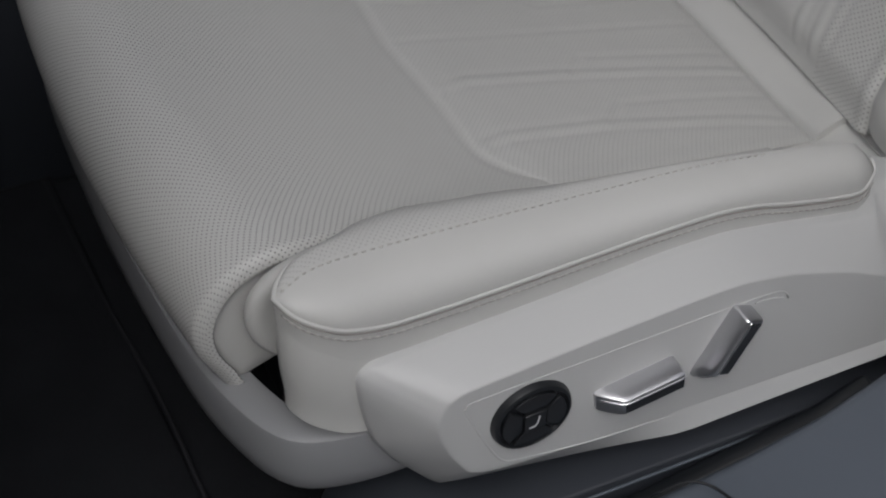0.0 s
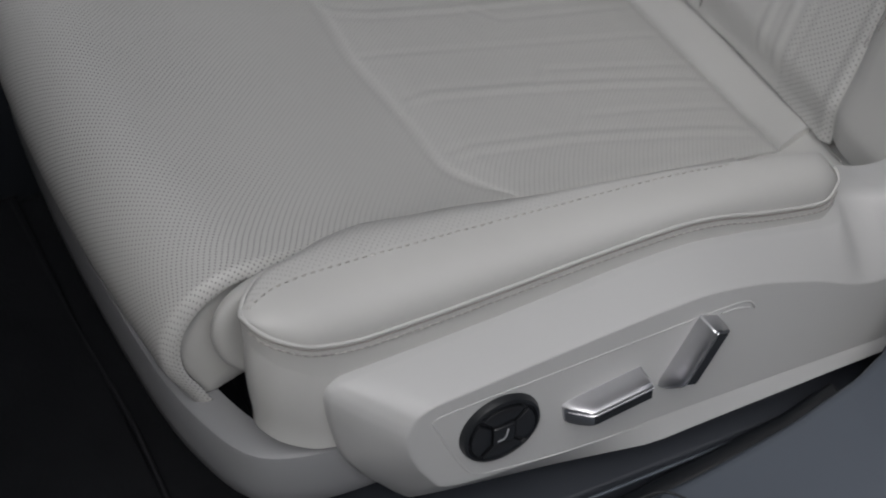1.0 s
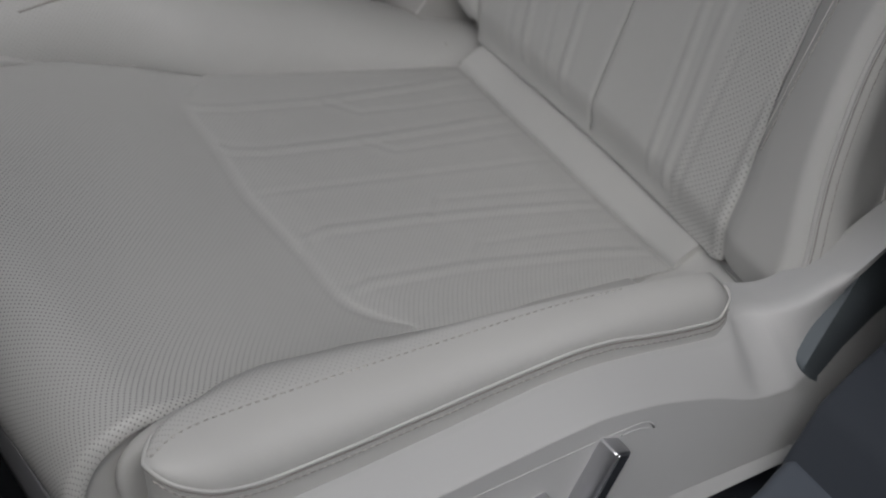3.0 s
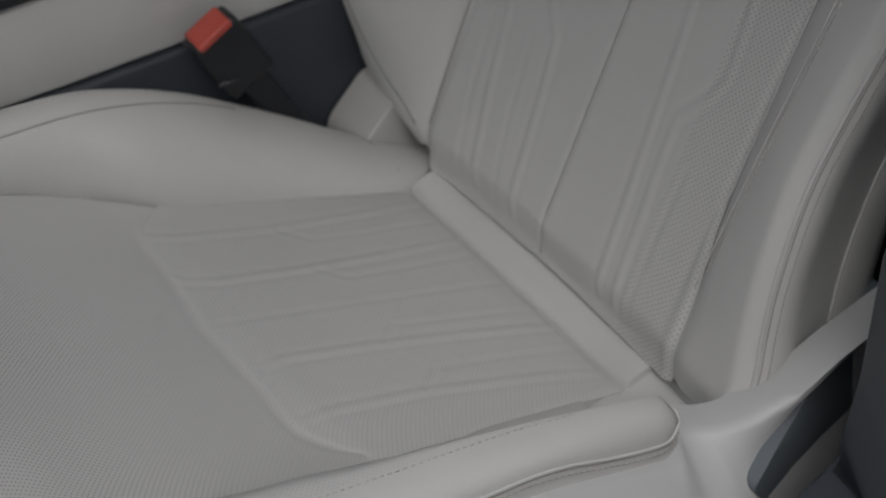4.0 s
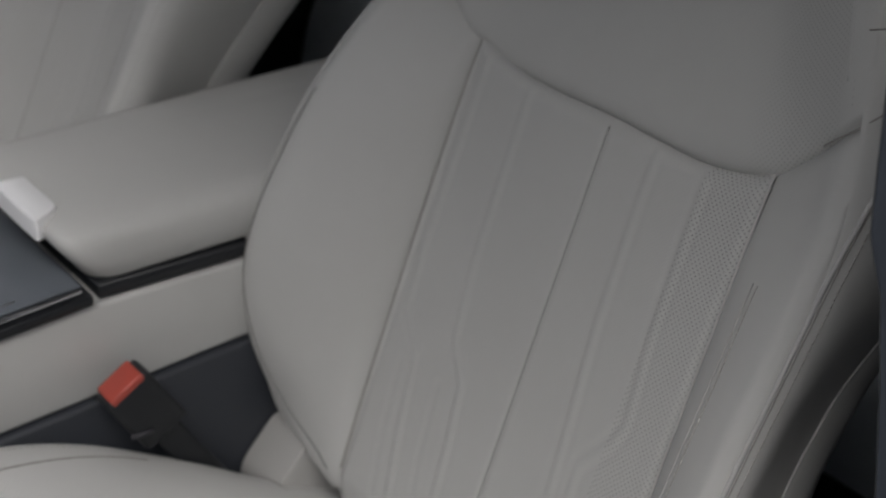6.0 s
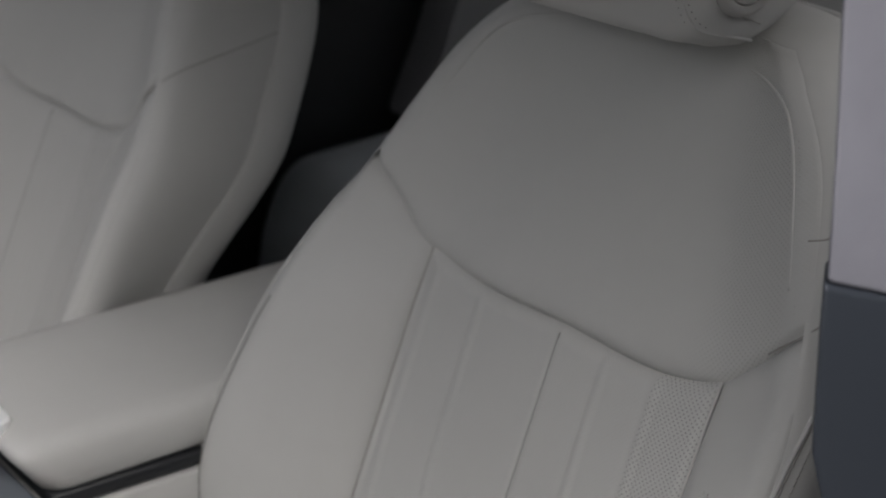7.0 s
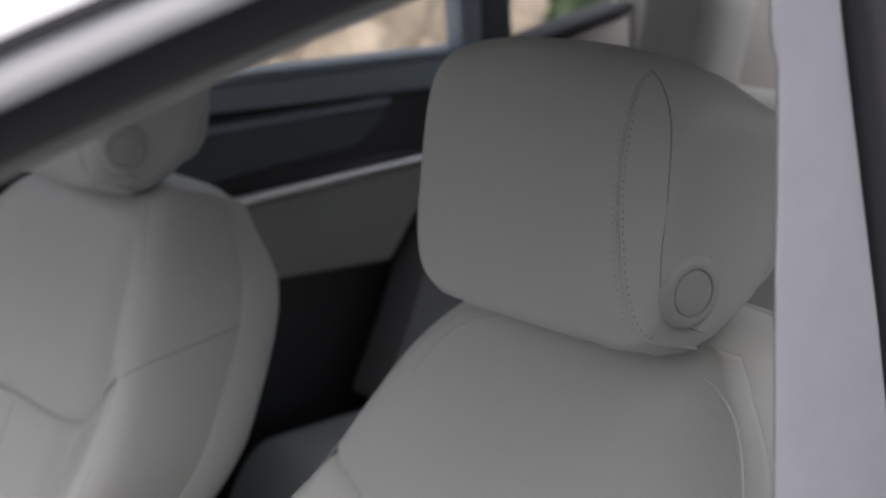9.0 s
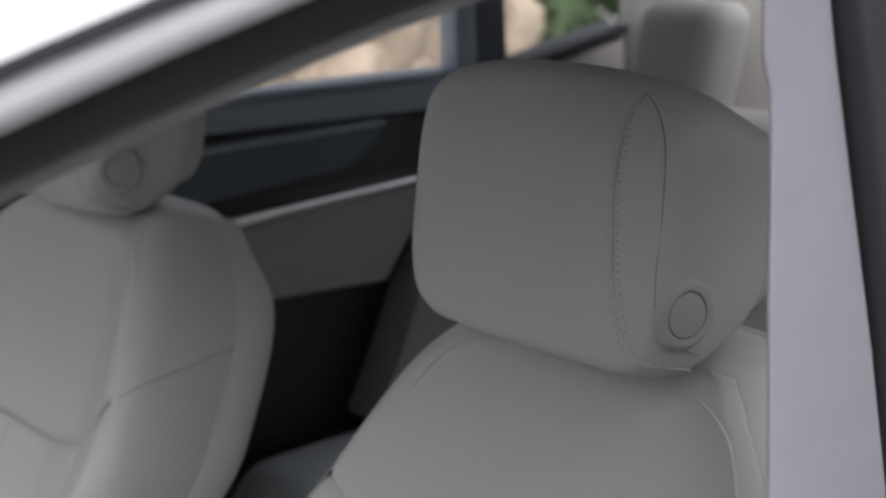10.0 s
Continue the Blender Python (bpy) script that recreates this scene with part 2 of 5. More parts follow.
def sheet(name, f, nu, nv, mat, parent=None, label="", skirt=None, flip=False, arc=False):
    """An upholstery panel: a grid over f(u, v), with turned-under edges that run down by the vector skirt. UVs in metres."""
    P = [[Vector(f(i / (nu - 1), j / (nv - 1))) for j in range(nv)] for i in range(nu)]
    U = np.zeros((nu, nv, 2))
    for i in range(nu):
        for j in range(nv):
            if j:
                U[i, j, 1] = U[i, j - 1, 1] + (P[i][j] - P[i][j - 1]).length
    mid = nv // 2
    base = 0.0
    for i in range(nu):
        if i:
            base += (P[i][mid] - P[i - 1][mid]).length
        U[i, :, 0] = base
        U[i, :, 1] -= U[i, mid, 1]
    if arc:
        for j in range(nv):
            run = [0.0]
            for i in range(1, nu):
                run.append(run[-1] + (P[i][j] - P[i - 1][j]).length)
            U[:, j, 0] = np.array(run) - run[nu // 2]
    verts = [P[i][j] for i in range(nu) for j in range(nv)]
    uvs = [U[i, j] for i in range(nu) for j in range(nv)]
    faces = []
    for i in range(nu - 1):
        for j in range(nv - 1):
            q = (i * nv + j, (i + 1) * nv + j, (i + 1) * nv + j + 1, i * nv + j + 1)
            faces.append(q[::-1] if flip else q)
    if skirt is not None:
        rim = ([(i, 0) for i in range(nu)] + [(nu - 1, j) for j in range(1, nv)]
               + [(i, nv - 1) for i in range(nu - 2, -1, -1)] + [(0, j) for j in range(nv - 2, 0, -1)])
        n0 = len(verts)
        for i, j in rim:
            verts.append(P[i][j] + Vector(skirt))
            run = Vector(skirt).length
            uvs.append(U[i, j] + np.array([run * ((i == nu - 1) - (i == 0)), run * ((j == nv - 1) - (j == 0))]))
        for k in range(len(rim)):
            k2 = (k + 1) % len(rim)
            a, b = rim[k][0] * nv + rim[k][1], rim[k2][0] * nv + rim[k2][1]
            q = (a, n0 + k, n0 + k2, b)
            faces.append(q[::-1] if flip else q)
    ob = part_mesh(name, make_mesh(name, verts, faces, mat, uvs), parent, label)
    if skirt is not None:
        ob.data.set_sharp_from_angle(angle=radians(62))
    return ob


def tube(name, pts, r, mat, parent=None, label="", seg=8, closed=False, flat=1.0):
    """A round cord along points."""
    pts = [Vector(p) for p in pts]
    n = len(pts)
    verts, faces = [], []
    up = Vector((0.13, 0.21, 0.97)).normalized()
    for i, p in enumerate(pts):
        a = pts[(i - 1) % n] if closed or i else p
        b = pts[(i + 1) % n] if closed or i < n - 1 else p
        d = (b - a).normalized()
        s = d.cross(up)
        s = s.normalized() if s.length > 1e-4 else d.orthogonal().normalized()
        w = s.cross(d)
        for k in range(seg):
            an = 2 * math.pi * k / seg
            verts.append(p + r * (math.cos(an) * s + flat * math.sin(an) * w))
    for i in range(n if closed else n - 1):
        for k in range(seg):
            a, b = i * seg, ((i + 1) % n) * seg
            faces.append((a + k, a + (k + 1) % seg, b + (k + 1) % seg, b + k))
    if not closed:
        faces += [tuple(range(seg))[::-1], tuple((n - 1) * seg + k for k in range(seg))]
    return part_mesh(name, make_mesh(name, verts, faces, mat), parent, label)


def stitches(name, pts, mat, parent=None, length=0.0036, gap=0.0016, r=0.0006):
    """A row of thread stitches along a line, lying proud of the leather."""
    pts = [Vector(p) for p in pts]
    total = sum((b - a).length for a, b in zip(pts, pts[1:]))
    count = max(2, int(total / (length + gap)))
    bm = bmesh.new()
    for k in range(count):
        a, b = path_point(pts, (k + 0.15) / count), path_point(pts, (k + 0.15 + length / (length + gap)) / count)
        d = (b - a)
        m = Matrix.Translation((a + b) / 2) @ d.to_track_quat("X", "Z").to_matrix().to_4x4() @ Matrix.Diagonal((d.length / 2, r, r, 1))
        bmesh.ops.create_icosphere(bm, subdivisions=1, radius=1.0, matrix=m)
    return part(name, bm, mat, parent)


def sewn(pts, parent, name="stitching"):
    """A sewn row: thread stitches over a fine dark cord that paints the groove's shade."""
    tube("groove_shade", path([Vector(p) for p in pts], 120), 0.0004, M_SEAM, parent, seg=6)
    return stitches(name, [Vector(p) + Vector((-0.0004, 0, 0.0002)) for p in pts], M_THREAD, parent, r=0.00068)


def box_bm(size, bevel=0.004, seg=3, at=(0, 0, 0)):
    bm = bmesh.new()
    bmesh.ops.create_cube(bm, size=1.0, matrix=Matrix.Translation(at) @ Matrix.Diagonal((*size, 1)))
    if bevel:
        bmesh.ops.bevel(bm, geom=bm.edges[:], offset=bevel, segments=seg, affect="EDGES", profile=0.5, clamp_overlap=True)
    return bm


def prism_bm(outline, lo, hi, axis="y", bevel=0.003, seg=2):
    """A solid of the given outline, from lo to hi along an axis. Outline in (x, z) for y, (y, z) for x, (x, y) for z."""
    def place(a, b, c):
        return {"y": (a, c, b), "x": (c, a, b), "z": (a, b, c)}[axis]
    bm = bmesh.new()
    n = len(outline)
    A = [bm.verts.new(place(a, b, lo)) for a, b in outline]
    B = [bm.verts.new(place(a, b, hi)) for a, b in outline]
    bm.faces.new(A)
    bm.faces.new(B)
    for i in range(n):
        bm.faces.new((A[i], A[(i + 1) % n], B[(i + 1) % n], B[i]))
    bmesh.ops.recalc_face_normals(bm, faces=bm.faces)
    if bevel:
        bmesh.ops.bevel(bm, geom=bm.edges[:], offset=bevel, segments=seg, affect="EDGES", profile=0.5, clamp_overlap=True)
    return bm


def smooth_by_angle(ob, degrees=40):
    me = ob.data
    me.polygons.foreach_set("use_smooth", [True] * len(me.polygons))
    me.set_sharp_from_angle(angle=radians(degrees))
    return ob


def rounded(pts, r, n=5):
    """An outline with its corners rounded."""
    out = []
    k = len(pts)
    for i in range(k):
        p, a, b = Vector(pts[i]), Vector(pts[i - 1]), Vector(pts[(i + 1) % k])
        ra = min(r, (a - p).length * 0.45)
        rb = min(r, (b - p).length * 0.45)
        s, e = p + (a - p).normalized() * ra, p + (b - p).normalized() * rb
        for j in range(n + 1):
            t = j / n
            out.append(tuple((1 - t) ** 2 * s + 2 * t * (1 - t) * p + t * t * e))
    return out


def loops(name, rings, mat, parent=None, label="", cap_first=True, cap_last=True, smooth_angle=50):
    """A skin over rings of equal count."""
    n = len(rings[0])
    verts = [v for ring in rings for v in ring]
    faces = []
    for i in range(len(rings) - 1):
        for k in range(n):
            faces.append((i * n + k, i * n + (k + 1) % n, (i + 1) * n + (k + 1) % n, (i + 1) * n + k))
    if cap_first:
        faces.append(tuple(range(n))[::-1])
    if cap_last:
        faces.append(tuple((len(rings) - 1) * n + k for k in range(n)))
    ob = part_mesh(name, make_mesh(name, verts, faces, mat), parent, label)
    bm = bmesh.new()
    bm.from_mesh(ob.data)
    bmesh.ops.recalc_face_normals(bm, faces=bm.faces)
    bm.to_mesh(ob.data)
    bm.free()
    return smooth_by_angle(ob, smooth_angle)


# ---- the setting ----
floor = tagged(part("floor", box_bm((3.2, 1.50, 0.04), 0.004, 2, (0.75, 0.68, 0.06)), M_CARPET), "charcoal car floor carpet under the seats", "floor", kind="structure")

mat = thing("floor_mat", (-0.2, 0.32, 0.08), "charcoal carpet floor mat with a bound edge", "floor mat")
part("carpet", box_bm((0.50, 0.50, 0.010), 0.003, 2, (-0.19, 0.33, 0.085)), M_CARPET, mat)
tube("binding", path([(0.060, 0.09, 0.088), (0.062, 0.20, 0.088), (0.063, 0.30, 0.088), (0.056, 0.42, 0.088), (0.052, 0.57, 0.088)], 30), 0.0022, M_CARPET_EDGE, mat)

# ---- front seats ----
YC = 0.298            # middle of the near seat
SEAT_BASE = Vector((0.30, YC, 0.10))


def cushion_z(x):
    return 0.356 - 0.26 * (x - 0.27)


FRONT_EDGE = [(0.0, 0.262), (0.07, 0.268), (0.125, 0.270), (0.150, 0.285), (0.171, 0.306), (0.21, 0.308)]
THIGH_HALF = [(0.03, 0.198), (0.10, 0.200), (0.15, 0.199), (0.20, 0.1965), (0.25, 0.187), (0.31, 0.169)]


def thigh_profile(s, v):
    """(x, z) of the front cushion roll at the cross position s (-1 to 1)."""
    R, th = 0.054, math.atan(0.26)
    bow = 0.013 * s * s
    xt = 0.105 + bow
    xe = curve_table(abs(s) * 0.176, FRONT_EDGE)
    cx, cz = xt - R * math.sin(th), cushion_z(xt) - R * math.cos(th)
    la, lb, lc = xe - xt, R * (math.pi / 2 + th + 0.45), 0.035
    d = v * (la + lb + lc)
    if d < la:
        x = xe - d
        z = cushion_z(x)
        dip = 0.0013 * math.exp(-((d / 0.004) ** 2))
        return x, z - dip + 0.0055 * math.sin(math.pi * min(1, d / la)) ** 1.5
    if d < la + lb:
        a = math.pi / 2 - th + (d - la) / R
        return cx + R * math.cos(a), cz + R * math.sin(a)
    a = math.pi / 2 - th + lb / R
    e = d - la - lb
    return cx + R * math.cos(a) - math.sin(a) * e, cz + R * math.sin(a) + math.cos(a) * e


def thigh(u, v):
    s = 2 * u - 1
    x, z = thigh_profile(s, v)
    half = curve_table(x, THIGH_HALF)
    edge = (1 - abs(s)) * half
    r = 0.007
    sink = r - math.sqrt(max(0.0, r * r - max(0.0, r - edge) ** 2))
    x2, z2 = 0.11 + 0.3 * (x - 0.11), 0.33
    n = Vector((x - x2, 0, z - z2)).normalized()
    sink -= 0.0030 * smoothstep(0.62, 0.95, abs(s)) * math.exp(-(((x - 0.165) / 0.06) ** 2)) * smoothstep(0.04, 0.14, x)
    return (x - n.x * sink, YC + s * half, z - n.z * sink)


def line_distance(px, py, pts):
    best = 9.0
    for (ax, ay), (bx, by) in zip(pts, pts[1:]):
        dx, dy = bx - ax, by - ay
        t = max(0.0, min(1.0, ((px - ax) * dx + (py - ay) * dy) / (dx * dx + dy * dy)))
        best = min(best, math.hypot(px - ax - t * dx, py - ay - t * dy))
    return best


# sewn lines of the seat insert: along the seat, and across from its middle line
CUSHION_DOUBLE = [[(0.268, 0.130), (0.282, 0.121), (0.30, 0.116), (0.379, 0.114), (0.476, 0.122), (0.53, 0.130)],
                  [(0.266, 0.070), (0.279, 0.058), (0.30, 0.052), (0.373, 0.053), (0.45, 0.058), (0.53, 0.066)]]
CUSHION_SINGLE = [[(0.382, 0.112), (0.402, 0.092), (0.446, 0.092), (0.53, 0.098)],
                  [(0.384, 0.052), (0.402, 0.034), (0.456, 0.037), (0.53, 0.042)],
                  [(0.262, 0.0), (0.53, 0.0)]]
# sewn lines of the backrest: height, and across from the middle line (inboard positive)
BACK_DOUBLE = [[(0.70, -0.056), (0.64, -0.056), (0.558, -0.058), (0.475, -0.067), (0.389, -0.075), (0.32, -0.080)],
               [(0.70, -0.110), (0.572, -0.113), (0.510, -0.121), (0.492, -0.112), (0.466, -0.090), (0.433, -0.091), (0.391, -0.095), (0.32, -0.100)],
               [(0.71, 0.150), (0.542, 0.152), (0.490, 0.148), (0.478, 0.140), (0.462, 0.121), (0.391, 0.109), (0.32, 0.092)],
               [(0.70, 0.093), (0.649, 0.092), (0.551, 0.090), (0.490, 0.082), (0.478, 0.076), (0.462, 0.059), (0.419, 0.052), (0.345, 0.044), (0.32, 0.040)]]
BACK_SINGLE = [[(0.45, 0.136), (0.39, 0.130), (0.32, 0.114)], [(0.45, 0.085), (0.39, 0.079), (0.32, 0.064)], [(0.44, -0.118), (0.38, -0.116), (0.32, -0.118)]]


def emboss(a, b, doubles, singles, gain=1.0):
    h = 0.0
    for pts in doubles:
        d = line_distance(a, b, pts)
        if d < 0.03:
            h += -0.0010 * math.exp(-(((d - 0.0062) / 0.0030) ** 2)) + 0.0011 * math.exp(-((d / 0.0042) ** 2))
    for pts in singles:
        d = line_distance(a, b, pts)
        if d < 0.03:
            h += -0.0008 * math.exp(-((d / 0.0028) ** 2)) + 0.0004 * math.exp(-(((d - 0.006) / 0.003) ** 2))
    return h * gain


def insert(u, v):
    s = 2 * u - 1
    half = 0.171 - 0.019 * v
    y = s * half
    xe = curve_table(abs(y), FRONT_EDGE)
    x = xe + (0.530 - xe) * v
    edge = min((1 - abs(s)) * half, x - xe, 0.530 - x)
    z = cushion_z(x) - 0.0015 * math.exp(-((edge / 0.004) ** 2)) + 0.0015 * smoothstep(0, 0.03, edge)
    return (x, YC + y, z + emboss(x, abs(y), CUSHION_DOUBLE, CUSHION_SINGLE, 0.44))


PIPE_Z = [(0.085, 0.412), (0.097, 0.404), (0.12, 0.394), (0.15, 0.388), (0.35, 0.386), (0.385, 0.381), (0.416, 0.371),
          (0.45, 0.361), (0.475, 0.356), (0.487, 0.360)]
PIPE_Y = [(0.085, 0.246), (0.09, 0.256), (0.10, 0.264), (0.12, 0.270), (0.30, 0.270), (0.47, 0.268), (0.487, 0.260)]
CREST_Z = [(0.085, 0.412), (0.092, 0.417), (0.105, 0.420), (0.15, 0.419), (0.25, 0.413), (0.35, 0.405), (0.42, 0.394), (0.465, 0.383),
           (0.480, 0.377), (0.487, 0.368)]
CREST_Y = [(0.085, 0.246), (0.095, 0.238), (0.11, 0.229), (0.13, 0.226), (0.2, 0.228), (0.3, 0.234), (0.43, 0.246), (0.487, 0.246)]
INNER_Y = [(0.085, 0.245), (0.098, 0.229), (0.118, 0.216), (0.14, 0.210), (0.17, 0.205), (0.20, 0.203), (0.25, 0.193), (0.31, 0.171), (0.487, 0.154)]
# the inboard bolster falls away towards the backrest
PIPE_Z_IN = [(0.085, 0.405), (0.12, 0.394), (0.20, 0.392), (0.275, 0.390), (0.322, 0.380), (0.371, 0.362), (0.421, 0.338), (0.474, 0.310), (0.507, 0.294), (0.535, 0.284), (0.585, 0.264)]
CREST_Z_IN = [(0.085, 0.412), (0.105, 0.419), (0.20, 0.421), (0.275, 0.418), (0.322, 0.407), (0.371, 0.388), (0.421, 0.362), (0.474, 0.334), (0.507, 0.316), (0.535, 0.304), (0.585, 0.286)]
PIPE_Y_IN = [(0.085, 0.246), (0.10, 0.262), (0.14, 0.272), (0.30, 0.272), (0.42, 0.262), (0.50, 0.246), (0.535, 0.236), (0.585, 0.222)]
CREST_Y_IN = [(0.085, 0.246), (0.11, 0.232), (0.2, 0.234), (0.35, 0.238), (0.43, 0.232), (0.50, 0.214), (0.535, 0.200), (0.585, 0.180)]


def bolster(side, inner):
    pz, py, cz, cy, x1 = (PIPE_Z, PIPE_Y, CREST_Z, CREST_Y, 0.487) if side < 0 else (PIPE_Z_IN, PIPE_Y_IN, CREST_Z_IN, CREST_Y_IN, 0.585)

    def f(u, v):
        x = 0.085 + (x1 - 0.085) * (u ** 1.35)
        zp, yp = curve_table(x, pz), curve_table(x, py)
        zc, yc = curve_table(x, cz), curve_table(x, cy)
        yi = min(curve_table(x, INNER_Y), yc - 0.0005)
        zi = min(cushion_z(x) - 0.008 - 0.016 * smoothstep(0.33, 0.25, x) + (0.007 * smoothstep(0.33, 0.41, x) if side < 0 else 0.0), zc - 0.002)
        over = smoothstep(0.11, 0.15, x) * smoothstep(0.26, 0.17, x) if side < 0 else 0.0
        yi, zi = yi - 0.004 * over, zi + (zc - 0.020 - zi) * over
        front = smoothstep(0.14, 0.085, x)
        zi = zi + (zc - 0.004 - zi) * front
        seam = math.asin(0.22 * (1 - smoothstep(0.28, 0.44, x)) + 0.01)
        if inner and v < 0.7:
            a = math.pi / 2 * v / 0.7
            slope = 0.92 * smoothstep(0.22, 0.38, x) if side < 0 else 0.0
            y, z = yc - (yc - yi) * math.cos(a), zi + (zc - zi) * ((1 - slope) * math.sin(a) + slope * (1 - math.cos(a)) ** 1.9)
        else:
            a = seam * (v - 0.7) / 0.3 if inner else seam + (math.pi / 2 - seam) * v
            y, z = yc + (yp - yc) * math.sin(a), zp + (zc - zp) * math.cos(a) ** 0.8
        return (x, YC + side * y, z)
    return f


def pipe_line(side, n=70):
    """The corded edge of a bolster, from its front corner back, as (x, dy, z)."""
    pz, py, x1 = (PIPE_Z, PIPE_Y, 0.487) if side < 0 else (PIPE_Z_IN, PIPE_Y_IN, 0.585)
    pts = []
    for i in range(n):
        x = 0.085 + (x1 - 0.085) * (i / (n - 1)) ** 1.6
        pts.append((x, curve_table(x, py), curve_table(x, pz)))
    if side < 0:
        pts += [(0.4892, 0.256, 0.3635), (0.4888, 0.252, 0.3665)]
    return pts


def side_band(side):
    lead = [(0.118, 0.217, 0.410), (0.100, 0.228, 0.413), (0.090, 0.238, 0.413)]
    pts = [Vector(p) for p in lead + pipe_line(side, 40)]

    def f(u, v):
        p = path_point(pts, u)
        q, r = path_point(pts, max(0, u - 0.01)), path_point(pts, min(1, u + 0.01))
        t = (r - q)
        n = Vector((t.y, -t.x, 0))
        n = n.normalized() if n.length > 1e-6 else Vector((0, 1, 0))
        if n.dot(p - Vector((0.28, 0.225, p.z))) < 0:
            n = -n
        out = -0.003 + 0.003 * math.sin(math.pi * min(1, v * 1.15)) + 0.002 * v
        q = p + n * out
        return (q.x, YC + side * q.y, p.z - 0.002 - (0.089 - 0.008 * u) * v)
    return f


def side_points(pts, side, lift=0.0):
    return [Vector((p[0], YC + side * p[1], p[2] + lift)) for p in pts]


# backrest: half width, forward reach of the bolsters and the line of the shoulder seam
BACK_W = [(0.305, 0.236), (0.335, 0.251), (0.36, 0.252), (0.39, 0.247), (0.43, 0.2425), (0.50, 0.240), (0.56, 0.2445), (0.60, 0.2485), (0.65, 0.252), (0.69, 0.252), (0.72, 0.248), (0.77, 0.2345),
          (0.82, 0.2165), (0.86, 0.196), (0.895, 0.163), (0.918, 0.128)]
BACK_W_IN = [(0.305, 0.236), (0.335, 0.254), (0.39, 0.270), (0.43, 0.282), (0.50, 0.2915), (0.55, 0.2925), (0.60, 0.289), (0.66, 0.279), (0.71, 0.262), (0.77, 0.2385),
             (0.82, 0.2205), (0.86, 0.200), (0.895, 0.165), (0.918, 0.128)]
BACK_P = [(0.305, 0.006), (0.335, 0.010), (0.375, 0.0165), (0.43, 0.0265), (0.49, 0.034), (0.54, 0.036), (0.65, 0.036), (0.71, 0.035), (0.75, 0.033), (0.80, 0.029),
          (0.85, 0.023), (0.918, 0.014)]
BACK_P_IN = [(0.305, 0.0), (0.335, 0.008), (0.375, 0.029), (0.43, 0.062), (0.49, 0.085), (0.54, 0.090), (0.60, 0.083), (0.65, 0.076), (0.71, 0.063),
             (0.75, 0.048), (0.80, 0.035), (0.85, 0.025), (0.918, 0.014)]
# how far the side swells outwards, by depth behind the front rim
SIDE_OUT = [(0.0, 0.0), (0.003, 0.0028), (0.008, 0.0064), (0.016, 0.0108), (0.030, 0.0150), (0.050, 0.0165), (0.068, 0.0142), (0.080, 0.0105)]
# the same low down on the outboard side, where the side turns inwards again
SIDE_OUT_LOW = [(0.0, 0.0), (0.003, 0.0024), (0.008, 0.0048), (0.016, 0.0062), (0.026, 0.0045), (0.036, -0.0005), (0.050, -0.0065), (0.068, -0.013), (0.080, -0.016)]
# depth of the joint between side and rear shell, by height
REAR_JOINT = [(0.30, 0.080), (0.45, 0.088), (0.55, 0.098), (0.63, 0.108), (0.72, 0.115), (0.82, 0.116), (0.88, 0.103), (0.93, 0.085)]
# depth of the corded side seam, by height: along the front rim, then back across the shoulder
SIDE_SEAM = [(0.30, 0.0012), (0.66, 0.0012), (0.69, 0.003), (0.71, 0.007), (0.73, 0.014), (0.75, 0.026), (0.77, 0.044), (0.79, 0.066)]
SHOULDER = [(0.0, 0.690), (0.07, 0.689), (0.11, 0.692), (0.15, 0.701), (0.165, 0.709), (0.19, 0.730), (0.22, 0.755), (0.237, 0.767)]
BACK_STITCH = [(0.342, 0.188), (0.354, 0.1815), (0.374, 0.1782), (0.40, 0.1812), (0.434, 0.186), (0.502, 0.1955), (0.573, 0.2015), (0.636, 0.205), (0.72, 0.208)]
EDGE_SEAM = [(0.332, 0.1757), (0.344, 0.1917), (0.361, 0.2187), (0.3815, 0.2384), (0.416, 0.256), (0.436, 0.2641), (0.455, 0.2705), (0.478, 0.277), (0.50, 0.281), (0.545, 0.2815), (0.60, 0.278),
             (0.65, 0.269), (0.71, 0.250)]
# corded border of the upper panel: height, and half width
BORDER = [(0.764, 0.2200), (0.7875, 0.2110), (0.8155, 0.1989), (0.8495, 0.1815), (0.8711, 0.1680), (0.887, 0.1525), (0.896, 0.1313), (0.9011, 0.099), (0.9022, 0.062), (0.903, 0.0)]
BACK_N = Vector((0.99, 0, -0.14)).normalized()


def half_width(z, side):
    """Half width of the backrest; its inboard lower corner is cut away."""
    w = curve_table(z, BACK_W_IN if side > 0 else BACK_W)
    return min(w, curve_table(z, [(0.305, 0.150), (0.315, 0.166), (0.33, 0.198), (0.345, 0.228), (0.365, 0.252), (0.39, 0.268), (0.42, 0.30)])) if side > 0 else w


